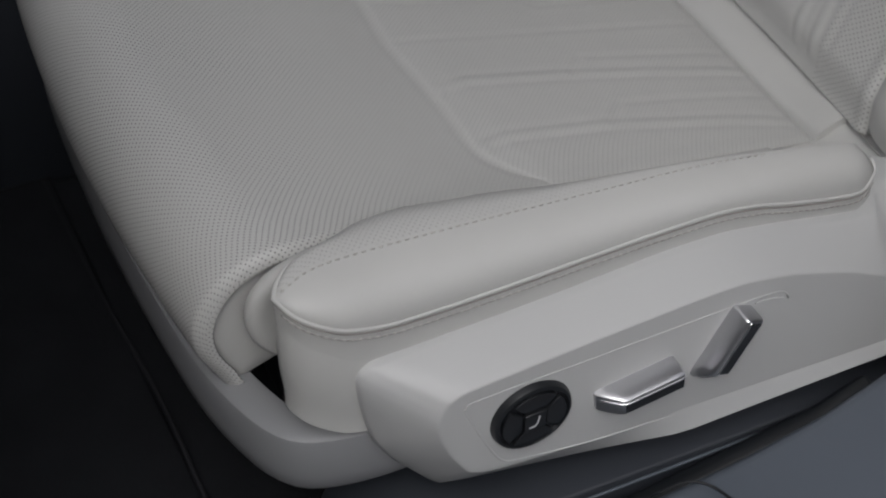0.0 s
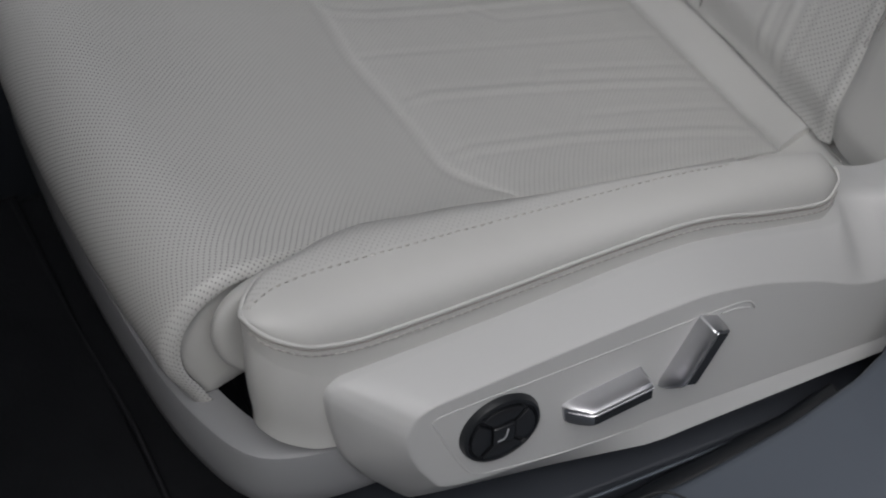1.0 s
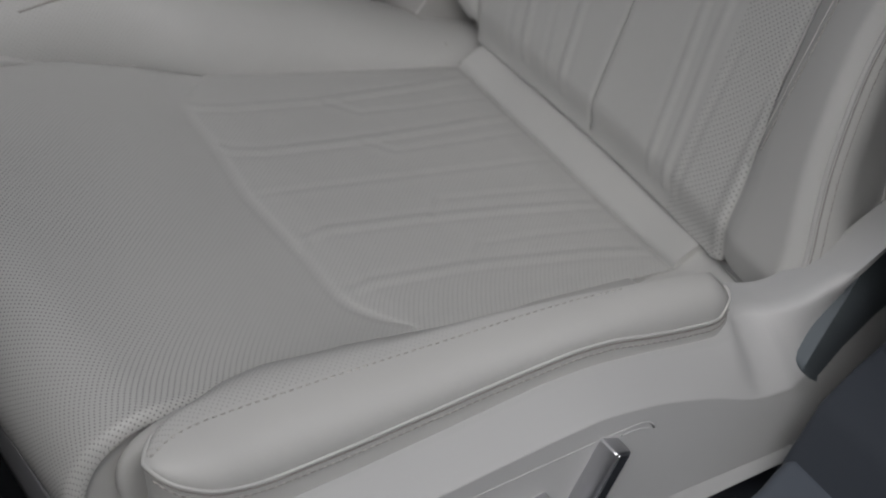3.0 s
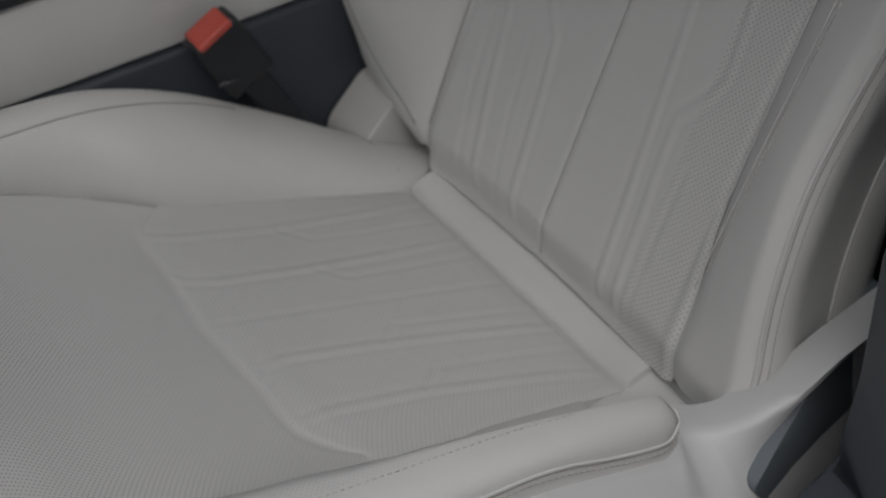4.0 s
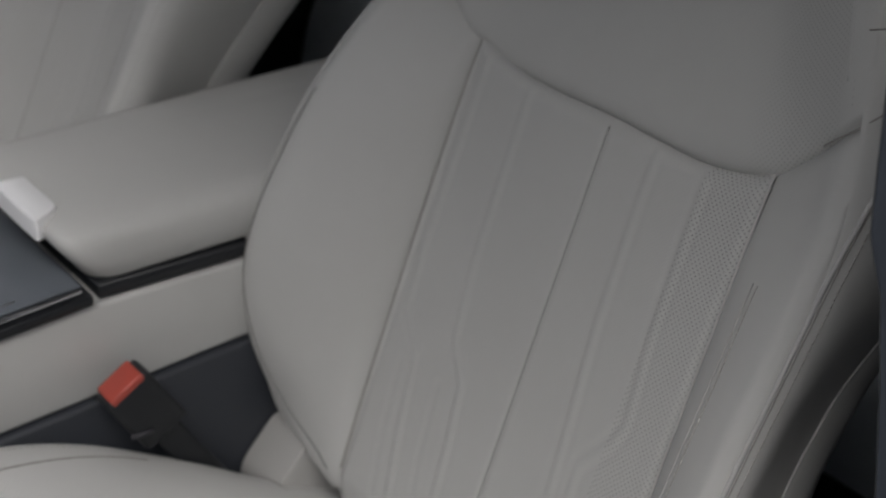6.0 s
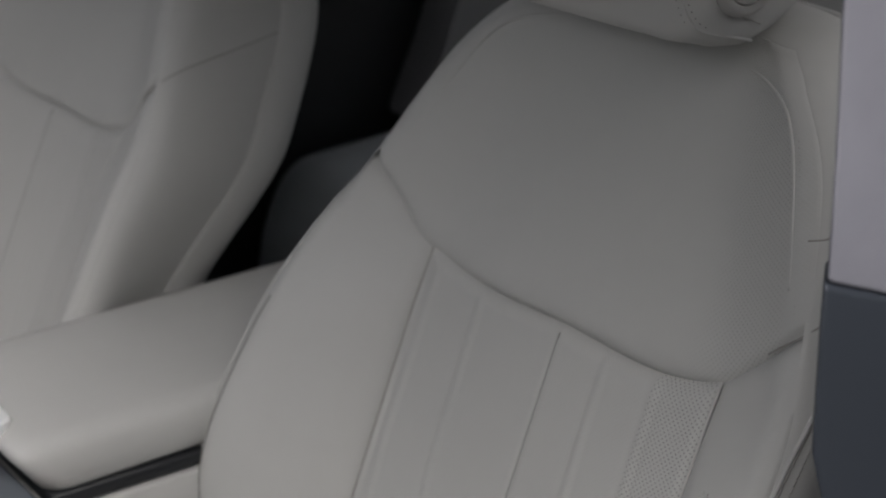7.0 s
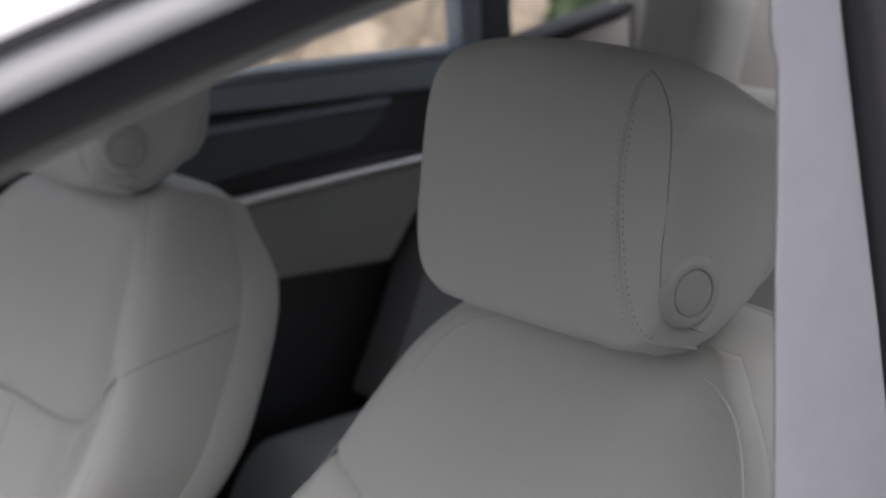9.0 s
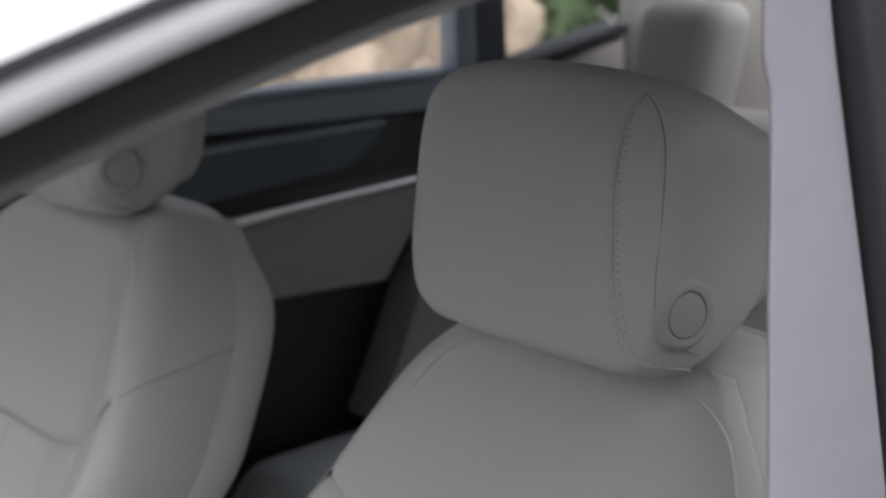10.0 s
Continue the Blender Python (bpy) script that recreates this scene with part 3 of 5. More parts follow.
def back_x(dy, z):
    w, p = (curve_table(z, BACK_W_IN), curve_table(z, BACK_P_IN)) if dy > 0 else (curve_table(z, BACK_W), curve_table(z, BACK_P))
    d0 = 0.160 - 0.10 * smoothstep(0.70, 0.90, z)
    k = max(0.0, min(1.0, (abs(dy) - d0) / max(0.02, w - d0)))
    x = 0.553 + 0.40 * (z - 0.33) + 0.006 * (1 - min(1, abs(dy) / 0.165) ** 2)
    tuck = 0.012 * smoothstep(0.34, 0.30, z) + 0.010 * smoothstep(0.893, 0.92, z)
    high = smoothstep(0.64, 0.75, z)
    rise = (1 - high) * (1 - (1 - k) ** 1.8) + high * k ** 1.8
    turn = 0.010 * smoothstep(0.62, 0.74, z) * max(0.0, (abs(dy) - w + 0.022) / 0.022) ** 2
    return x - p * rise + 0.006 * (1 - high) * max(0.0, (k - 0.84) / 0.16) ** 2 + turn + tuck


def join_y(z):
    """Half width of the centre panel on the outboard side; it widens towards the cushion."""
    return 0.165 + 0.011 * smoothstep(0.46, 0.36, z)


def back_insert(lo, hi):
    """A strip of the backrest's centre panel between two cross positions."""
    def f(u, v):
        y = lo + (hi - lo) * u
        top = curve_table(abs(y), SHOULDER)
        z = 0.302 + (top - 0.302) * v
        if y < -0.108:
            y = -0.108 + (y + 0.108) * (join_y(z) - 0.108) / 0.057
        edge = min((join_y(z) if y < 0 else 0.165) - abs(y), top - z)
        seam = math.exp(-((y / 0.0025) ** 2)) * 0.0012
        d = 0.0045 * math.exp(-((edge / 0.0045) ** 2)) + seam - emboss(z, y, BACK_DOUBLE, BACK_SINGLE, 0.55)
        return (back_x(y, z) + d - 0.002, YC + y, z)
    return f


def back_bolster(side):
    def f(u, v):
        z1 = curve_table(0.165 + 0.072 * u, SHOULDER)
        z = 0.310 + (z1 - 0.310) * v
        j = join_y(z) if side < 0 else 0.165
        w = max(j + 0.001, half_width(z, side))
        y = j + (w - j) * u
        edge = min((y - j), z1 - z)
        return (back_x(side * y, z) + (0.002 + 0.004 * smoothstep(0.37, 0.47, z)) * math.exp(-((edge / 0.0045) ** 2)) - 0.002 * smoothstep(0, 0.02, edge) * smoothstep(0.0, 0.012, w - y), YC + side * y, z)
    return f


def yoke(u, v):
    s = 2 * u - 1
    z0 = curve_table(abs(s) * 0.237, SHOULDER)
    z = z0 + (0.918 - z0) * v
    y = s * curve_table(z, BACK_W_IN if s > 0 else BACK_W)
    edge = (z - z0)
    top = 0.006 * (1 - s * s) * v * v
    return (back_x(y, z) + 0.006 * math.exp(-((edge / 0.0045) ** 2)) - 0.004 * smoothstep(0, 0.02, edge) * smoothstep(0.16, 0.03, edge) * smoothstep(0.0, 0.05, (1 - abs(s)) * curve_table(z, BACK_W)), YC + y, z + top)


def ridge(n=60):
    """The rim of the backrest's front, closed, as (dy, z)."""
    up = [(half_width(0.305 + 0.613 * i / n, 1), 0.305 + 0.613 * i / n) for i in range(n + 1)]
    top = [(0.128 - 0.256 * i / 24, 0.918 + 0.006 * (1 - (1 - i / 12) ** 2)) for i in range(1, 24)]
    down = [(-half_width(z, -1), z) for y, z in reversed(up)]
    low = [(-0.236 + 0.386 * i / 24, 0.302) for i in range(1, 24)]
    return up + top + down + low


def true_depth(depth, z):
    """Depth behind the front rim, stretched so that 0.08 falls on the rear joint."""
    joint = curve_table(z, REAR_JOINT)
    return depth if depth < 0.02 else 0.02 + (depth - 0.02) * (joint - 0.02) / 0.06 if depth < 0.08 else joint + depth - 0.08


def side_out(depth, z, side):
    """How far the side of the backrest stands out at a depth and a height."""
    low = smoothstep(0.72, 0.56, z) if side < 0 else 0.0
    return curve_table(depth, SIDE_OUT) * (1 - low) + curve_table(depth, SIDE_OUT_LOW) * low


def side_point(z, depth, side, lift=0.0):
    """A point on the side of the backrest at a height and a depth behind the front rim."""
    w = half_width(z, side)
    t = (half_width(z + 0.006, side) - half_width(z - 0.006, side)) / 0.012
    n = Vector((1, -t)).normalized() * (side_out(depth, z, side) + lift)
    return Vector((back_x(side * w, z), YC + side * (w + n.x), z + n.y)) + BACK_N * true_depth(depth, z)


def back_rings(offsets):
    rim = ridge()
    n = len(rim)
    rings = []
    for depth, out in offsets:
        ring = []
        for i, (y, z) in enumerate(rim):
            swell = side_out(min(depth, 0.080), z, math.copysign(1, y))
            push = swell if out is None else out + swell - SIDE_OUT[-1][1] if depth > 0.07 else out
            d = true_depth(min(depth, 0.081), z) + max(0.0, depth - 0.081) * (1 - 0.6 * smoothstep(0.86, 0.94, z))
            a, b = Vector(rim[i - 1]), Vector(rim[(i + 1) % n])
            t = (b - a).normalized()
            nrm = Vector((t.y, -t.x))
            p = Vector((back_x(y, z), YC + y, z)) + BACK_N * d
            ring.append(p + Vector((0, nrm.x, nrm.y)) * push)
        rings.append(ring)
    return rings


# headrest: a rounded block, leaning back with the seat
HR = Vector((0.769, YC, 1.028))
HA, HB, HC, E1 = 0.068, 0.140, 0.105, 0.31


def head_e(z):
    return 0.43 - 0.12 * smoothstep(-0.03, 0.05, z)


def head_point(th, ph):
    def sp(v, e):
        return math.copysign(abs(v) ** e, v)
    z = HC * sp(math.sin(ph), 0.36)
    a = max(0.0, 1 - abs(z / HC) ** (2 / head_e(z))) ** (head_e(z) / 2)
    return head_shape(HA * a * sp(math.cos(th), E1), HB * a * sp(math.sin(th), E1), z)


def head_shape(x, y, z):
    k = z / HC
    y *= 1 + 0.10 * k if k > 0 else 1 - (0.145 if y > 0 else 0.055) * k * k
    x *= 1 - 0.10 * smoothstep(0.2, 1.0, k)
    z -= 0.040 * smoothstep(-0.035, 0.080, x) * smoothstep(0.2, 1.0, k)
    z += 0.0045 * smoothstep(-0.5, -1.0, k) * smoothstep(0.75, 0.5, abs(y) / HB)
    z += 0.014 * smoothstep(0.015, 0.080, x) * smoothstep(0.0, -0.9, k)
    z -= 0.012 * smoothstep(0.72, 1.0, abs(y) / HB) * smoothstep(-0.35, -0.92, k) * smoothstep(0.035, -0.02, x)
    z -= 0.013 * smoothstep(-0.045, -0.010, x) * smoothstep(0.045, 0.010, x) * smoothstep(0.55, 0.95, abs(y) / HB) * smoothstep(-0.50, -0.97, k)
    return Vector((HR.x + x + 0.16 * z, HR.y + y, HR.z + z - 0.012 * (abs(y) / HB) ** 2 * (1 if z > 0 else 0)))


def head_at(dy, z, lift=0.0):
    """The point of the headrest's front at a cross position and a height."""
    k = (z - HR.z + (0.012 * (dy / HB) ** 2 if z > HR.z else 0.0)) / HC
    y = dy / (1 + 0.10 * k if k > 0 else 1 - (0.145 if dy > 0 else 0.055) * k * k)
    return head_front(y, k * HC, lift)


# seams of the headrest: height and half width of the front one and of the side one
HEAD_FRONT = [(0.9442, 0.1270), (0.9502, 0.1235), (0.9615, 0.1180), (0.9723, 0.1138), (0.9870, 0.1092), (1.0052, 0.1045), (1.0233, 0.1004), (1.0416, 0.0970), (1.0600, 0.0946), (1.0821, 0.0930),
              (1.1005, 0.0927), (1.1152, 0.0939), (1.1207, 0.0968)]
HEAD_GORE = [(0.9537, 0.1319), (0.9662, 0.1332), (0.9786, 0.1338), (0.9899, 0.1338), (1.0085, 0.1334), (1.0309, 0.1334), (1.0531, 0.1330), (1.0749, 0.1309), (1.0892, 0.1274), (1.1030, 0.1202), (1.1145, 0.1087)]


def head_front(y, z, lift=0.0):
    a = max(0.0, 1 - abs(z / HC) ** (2 / head_e(z))) ** (head_e(z) / E1)
    x = HA * max(0.0, a - abs(y / HB) ** (2 / E1)) ** (E1 / 2)
    return head_shape(-x - lift, y, z)


def head_side(x, z, side, lift=0.0):
    a = max(0.0, 1 - abs(z / HC) ** (2 / head_e(z))) ** (head_e(z) / E1)
    y = HB * max(0.0, a - abs(x / HA) ** (2 / E1)) ** (E1 / 2)
    return head_shape(x, side * (y + lift), z)


def disc(name, centre, axis, profile, mat, parent, label="", n=36):
    """A turned part: profile of (radius, height) along the axis."""
    q = Vector(axis).to_track_quat("Z", "Y").to_matrix()
    rings = [[Vector(centre) + q @ Vector((r * math.cos(2 * math.pi * k / n), r * math.sin(2 * math.pi * k / n), h)) for k in range(n)]
             for r, h in profile]
    return loops(name, rings, mat, parent, label, cap_first=True, cap_last=True, smooth_angle=40)


def front_seat():
    seat = thing("front_seat", SEAT_BASE, "cream leather front car seat with perforated centre panels, beside the console", "car seat", "front seats")
    # cushion
    cush = sheet("cushion_front", thigh, 110, 70, M_PERF, seat, "perforated cream leather front roll", skirt=(0.004, 0, 0.0), arc=True)
    for side in (-1, 1):
        prof = [thigh_profile(side * 1.0, 0.12 + 0.88 * k / 40) for k in range(41)]
        rings = []
        for inset, dy in ((0.008, 0.188), (0.009, 0.1915), (0.014, 0.1935), (0.030, 0.1940)):
            ring = []
            cx, cz = 0.105, 0.34
            for x, z in prof:
                d = Vector((x - cx, z - cz))
                k = max(0.05, 1 - inset / max(d.length, 1e-4))
                ring.append(Vector((cx + d.x * k, YC + side * dy, cz + d.y * k)))
            rings.append(ring)
        loops("end_cap", rings, M_LEATHER, seat, "smooth gathered leather end of the front roll")
        # moulded plate between the roll and the bolster
        out = [(0.1245 + (0.0455 - 0.007 * smoothstep(2.9, 1.8, a)) * math.cos(a), 0.3600 + (0.0455 - 0.007 * smoothstep(2.9, 1.8, a)) * math.sin(a)) for a in [radians(88 + 165 * k / 30) for k in range(31)]]
        out += [(0.24, 0.31), (0.24, 0.350), (0.20, 0.372), (0.16, 0.390)]
        rings = []
        for inset, dy in ((0.004, 0.2030), (0.0012, 0.2035), (0.0, 0.2050), (0.0, 0.2085), (0.0012, 0.2108), (0.004, 0.2124), (0.010, 0.2130), (0.016, 0.2116)):
            rings.append([Vector((0.135 + (x - 0.135) * (1 - inset / 0.06), YC + side * dy, 0.360 + (z - 0.360) * (1 - inset / 0.06))) for x, z in out])
        loops("side_plate", rings, M_LEATHER, seat)
        sheet("bolster_inner_strip", bolster(side, True), 70, 14, M_PERF_STRIP, seat, skirt=(0.002, 0, -0.05), flip=side > 0)
        if side < 0:
            # Dark cord painted in as the shade of the bolster's gap.
            tube("gap_shade_cord", [Vector(bolster(side, True)(0.16 + 0.36 * k / 50, 0.0)) + Vector((0, 0.0006, 0.0003)) for k in range(51)], 0.0010, M_STITCH_SHADE, seat)
        b = sheet("bolster_top", bolster(side, False), 70, 22, M_LEATHER, seat, "smooth cream leather side bolster", skirt=(0.002, 0, -0.05), flip=side > 0)
        sheet("bolster_side", side_band(side), 90, 14, M_LEATHER, seat, flip=side < 0)
        pl = pipe_line(side, 60)
        lead = [(0.118, 0.217, 0.411), (0.100, 0.228, 0.415), (0.090, 0.238, 0.4145)]
        tube("piping", path(side_points(lead + pl, side), 180), 0.0014, M_PIPE, b)
        tube("seam_line", [p + Vector((0, side * 0.0004, -0.0026)) for p in path(side_points(pl, side), 120)], 0.0006, M_SEAM, b)
        stitches("stitching", [Vector(bolster(side, False)(0.03 + 0.82 * k / 40, 0.05)) + Vector((0, 0, 0.0004)) for k in range(41)], M_THREAD, b)
        sewn([p + Vector((0, side * 0.0014, -0.0064)) for p in side_points(pl[2:-2], side)], b)
        if side > 0:
            tube("crest_seam", [Vector(bolster(1, True)(0.30 + 0.42 * k / 60, 0.50 + 0.17 * k / 60)) + Vector((0, 0, 0.0002)) for k in range(61)], 0.0008, M_SEAM, b)
            u1 = [((x - 0.085) / 0.5) ** (1 / 1.35) for x in (0.500, 0.510, 0.520, 0.528)]
            cut = [Vector(bolster(1, False)(u1[0], 0.98)), Vector(bolster(1, False)(u1[1], 0.6)), Vector(bolster(1, False)(u1[2], 0.1)), Vector(bolster(1, True)(u1[3], 0.35))]
            tube("end_seam", path([p + Vector((0, 0, 0.0002)) for p in cut], 30), 0.0008, M_SEAM, b)
    sheet("cushion_insert", insert, 150, 116, M_PERF_SOFT, seat, "embossed perforated centre panel", skirt=(0, 0, -0.02))

    def strip(u, v):
        s = 2 * u - 1
        x = 0.531 + 0.085 * v
        z = cushion_z(0.53) - 0.002 + 0.011 * smoothstep(-0.1, 0.42, v) - 0.003 * math.exp(-((v * 0.075 / 0.004) ** 2))
        half = 0.152
        return (x, YC + s * half, z + 0.006 * smoothstep(0.66, 1.0, abs(s)))
    sheet("cushion_rear_strip", strip, 60, 16, M_LEATHER, seat, skirt=(0, 0, -0.03))

    def gusset(u, v):
        dy = 0.146 + 0.118 * u
        x = 0.474 + 0.136 * v
        z = cushion_z(min(x, 0.53)) - 0.003 + 0.010 * smoothstep(0.53, 0.56, x) + 0.043 * u * u - 0.014 * smoothstep(0.30, 0.0, v)
        return (x, YC - dy, z)
    sheet("corner_gusset", gusset, 24, 24, M_LEATHER, seat, skirt=(0, 0, -0.03), flip=True)
    core = box_bm((0.42, 0.42, 0.08), 0.02, 3, (0.33, YC, 0.215))
    part("seat_pan", core, M_BLACK, seat)

    # lower trim that runs round the front of the base
    half = [(0.24, 0.272), (0.17, 0.270), (0.128, 0.268), (0.098, 0.261), (0.081, 0.250), (0.068, 0.227), (0.055, 0.176), (0.049, 0.104), (0.046, 0.0)]
    plan = [Vector((x, -y, 0)) for x, y in half] + [Vector((x, y, 0)) for x, y in reversed(half[:-1])]
    line = path(plan, 90)
    sec = [(-0.016, 0.243), (-0.006, 0.246), (-0.001, 0.254), (0.0, 0.266), (-0.001, 0.292), (-0.0022, 0.2955), (-0.005, 0.2975), (-0.020, 0.2995), (-0.024, 0.2985), (-0.026, 0.294), (-0.027, 0.250)]
    rings = []
    for i, p in enumerate(line):
        a, b = line[max(0, i - 1)], line[min(len(line) - 1, i + 1)]
        t = (b - a).normalized()
        nrm = Vector((-t.y, t.x, 0))
        if nrm.dot(Vector((0.3, 0, 0)) - p) > 0:
            nrm = -nrm
        rings.append([Vector((p.x + nrm.x * o, YC + p.y + nrm.y * o, z)) for o, z in sec])
    # Darker than the side cover: the front's weaker light is in its colour.
    loops("base_trim", rings, M_TRIM, seat, "pale grey plastic trim round the seat base, front shade in its colour", smooth_angle=35)

    # backrest
    sheet("back_insert", back_insert(-0.108, 0.165), 130, 140, M_BACK, seat, "embossed cream leather backrest panel", skirt=(0.02, 0, 0), flip=True)
    sheet("perforated_strip", back_insert(-0.165, -0.108), 34, 140, M_PERF_BACK, seat, "perforated backrest strip", skirt=(0.02, 0, 0), flip=True)
    tube("centre_seam", [Vector((back_x(0, z) - 0.0006, YC, z)) for z in [0.306 + 0.380 * k / 40 for k in range(41)]], 0.0007, M_STITCH_SHADE, seat)
    yk = sheet("shoulder_panel", yoke, 110, 50, M_PERF_YOKE, seat, "smooth upper backrest panel", skirt=(0.02, 0, 0), flip=True)
    for side in (-1, 1):
        bb = sheet("backrest_bolster", back_bolster(side), 30, 90, M_LEATHER, seat, skirt=(0.02, 0, 0), flip=side > 0)
        line = [Vector((back_x(side * curve_table(z, BACK_STITCH), z) - 0.0021, YC + side * curve_table(z, BACK_STITCH), z)) for z in [0.385 + 0.270 * k / 36 for k in range(37)]]
        if side < 0:
            sewn(line[2:], bb)
            tube("fold_seam", [p + Vector((0.0006, 0.0046, 0)) for p in line], 0.0006, M_LEATHER, bb)
        if side > 0:
            fold = [Vector((back_x(curve_table(z, EDGE_SEAM), z) - 0.0019, YC + curve_table(z, EDGE_SEAM), z)) for z in [0.334 + 0.316 * k / 60 for k in range(61)]]
            tube("edge_seam", fold, 0.0009, M_STITCH_SHADE, bb)
        valley = [Vector((back_x(side * 0.1652, z) + 0.0030 - 0.0018 * smoothstep(0.50, 0.36, z), YC + side * 0.1652, z)) for z in [(0.44 if side < 0 else 0.34) + (0.277 if side < 0 else 0.377) * k / 50 for k in range(51)]]
        tube("valley_cord", valley, 0.0013 if side < 0 else 0.0009, M_LEATHER if side < 0 else M_SEAM, bb)
    rings = back_rings([(-0.001, -0.002)] + [(d, None) for d in (0.0, 0.0015, 0.003, 0.005, 0.008, 0.012, 0.018, 0.026, 0.036, 0.048, 0.060, 0.070, 0.077, 0.080)])
    sp = loops("side_panel", rings, M_LEATHER, seat, cap_first=False, cap_last=False, smooth_angle=70)
    rings = back_rings([(0.079, 0.0095), (0.081, 0.011), (0.086, 0.012), (0.108, 0.011), (0.124, 0.005), (0.133, -0.006), (0.138, -0.026)])
    loops("rear_shell", rings, M_LEATHER, seat, smooth_angle=70)
    heights = [0.318 + 0.478 * k / 90 for k in range(91)]
    for side in (-1, 1):
        tube("front_piping" if side < 0 else "piping", [side_point(z, curve_table(z, SIDE_SEAM), side, 0.0004) for z in heights], 0.0018, M_PIPE, sp)
        tube("front_seam" if side < 0 else "seam_line", [side_point(z, curve_table(z, SIDE_SEAM) + 0.0028, side, 0.0002) for z in heights], 0.0006, M_SEAM, sp)
        if side < 0:
            sewn([side_point(z, curve_table(z, SIDE_SEAM) + 0.0085, side, 0.0003) for z in heights[8:80]], sp, "front_stitching")
    tube("rear_piping", back_rings([(0.080, 0.011)])[0][:48], 0.0014, M_PIPE, sp)
    tube("rear_piping", back_rings([(0.080, 0.011)])[0][97:145], 0.0014, M_PIPE, sp)
    border = [Vector((0, y, z)) for z, y in BORDER[1:]]
    border = path(border + [Vector((0, -p.y, p.z)) for p in reversed(border[:-1])], 120)
    tube("border_piping", [Vector((back_x(p.y, p.z) - 0.0006, YC + p.y, p.z)) for p in border], 0.0013, M_LEATHER, yk)
    for side in (-1, 1):
        row = [Vector((back_x(side * (y + 0.006), z) - 0.0002, YC + side * (y + 0.006), z)) for z, y in [(0.775 + 0.10 * k / 20, curve_table(0.775 + 0.10 * k / 20, BORDER)) for k in range(21)]]
        stitches("stitching", row, M_SEAM, yk, length=0.0016, gap=0.0034, r=0.00042)
        if side > 0:
            continue
        for z0, rise, name in ((0.768, 0.036, "side_seam"), (0.819, 0.020, "upper_side_seam")):
            pts = []
            for depth in (0.0, 0.003, 0.008, 0.018, 0.034, 0.055, 0.079):
                pts.append(side_point(z0 + (rise / 0.08 + 0.14) * depth, depth, side, 0.0003))
            if name == "side_seam":
                pts = [Vector((back_x(side * y, curve_table(y, SHOULDER)) + 0.001, YC + side * y, curve_table(y, SHOULDER))) for y in (0.205, 0.220, 0.229)] + pts[1:]
            if name == "upper_side_seam":
                pts = [Vector((back_x(side * 0.2105, 0.819) - 0.0006, YC + side * 0.2105, 0.819))] + pts[1:4]
            tube(name, path(pts, 24), 0.0007, M_SEAM, sp)

    # headrest
    nth, nph = 96, 48
    rings = [[head_point(2 * math.pi * k / nth, radians(-89 + 178 * j / (nph - 1))) for k in range(nth)] for j in range(nph)]
    head = loops("headrest", rings, M_LEATHER, seat, "smooth cream leather headrest with round side buttons", smooth_angle=80)
    back = []
    for j in range(32):
        ph = radians(-89 + 178 * j / 31)
        back.append([Vector((HR.x + 0.052 + 0.027 * math.copysign(abs(math.cos(ph)) ** 0.5, 1) * math.copysign(abs(math.cos(a)) ** 0.5, math.cos(a)) + 0.16 * 0.07 * math.sin(ph),
                             HR.y + 0.129 * abs(math.cos(ph)) ** 0.35 * math.copysign(abs(math.sin(a)) ** 0.4, math.sin(a)),
                             HR.z - 0.007 + 0.073 * math.copysign(abs(math.sin(ph)) ** 0.5, math.sin(ph)))) for a in [2 * math.pi * k / 64 for k in range(64)]])
    loops("rear_shell", back, M_LEATHER, head, "rear shell of the headrest", smooth_angle=80)
    for side in (-1, 1):
        front = [head_at(side * curve_table(z, HEAD_FRONT), z) for z in [0.945 + 0.1755 * j / 50 for j in range(51)]]
        if side < 0:
            tube("seam_cord", front, 0.0011, M_PIPE, head)
            tube("seam_line", [p + Vector((0.0003, -side * 0.0013, 0)) for p in front], 0.0007, M_STITCH_SHADE, head)
        for off, r in ((-0.0046, 0.0004), (0.0042, 0.0005)) if side < 0 else ():
            row = [head_at(side * (curve_table(z, HEAD_FRONT) + off * smoothstep(1.115, 1.09, z)), z, 0.0001) for z in [0.952 + 0.158 * j / 50 for j in range(51)]]
            stitches("stitching", row, M_STITCH_SHADE if off > 0 else M_SEAM, head, length=0.0016, gap=0.0034, r=r)
        if side < 0:
            tube("seam_line", path([head_at(side * y, z, 0.0003) for z, y in HEAD_GORE] + [front[-1]], 90), 0.00045, M_SEAM, head)
        c = head_side(-0.027, -0.050, side)
        ax = (-0.10, side, -0.05)
        ring = disc("button_ring", c, ax, [(0.026, -0.012), (0.0255, -0.001), (0.024, 0.0025), (0.0205, 0.0045), (0.0170, 0.0040), (0.0165, 0.0025), (0.0163, 0.0)], M_BUTTON, head)
        disc("button", c, ax, [(0.0161, -0.004), (0.0161, 0.0026), (0.0152, 0.0040), (0.0090, 0.0048), (0.001, 0.0050)], M_BUTTON, ring)
    return seat


seat = front_seat()
far_seat = copy_thing(seat, Matrix.Translation(SEAT_BASE + Vector((-0.098, 0.765, 0.028))) @ pose(0, 0, 0, 0, 3.0, 0))
for ob in far_seat.children:
    if ob.name.startswith("headrest"):
        ob.location.x += 0.027
for ob in far_seat.children_recursive:
    if ob.name.startswith(("front_seam", "front_piping", "front_stitching", "groove_shade", "fold_seam", "upper_side_seam", "edge_seam")):
        bpy.data.objects.remove(ob)
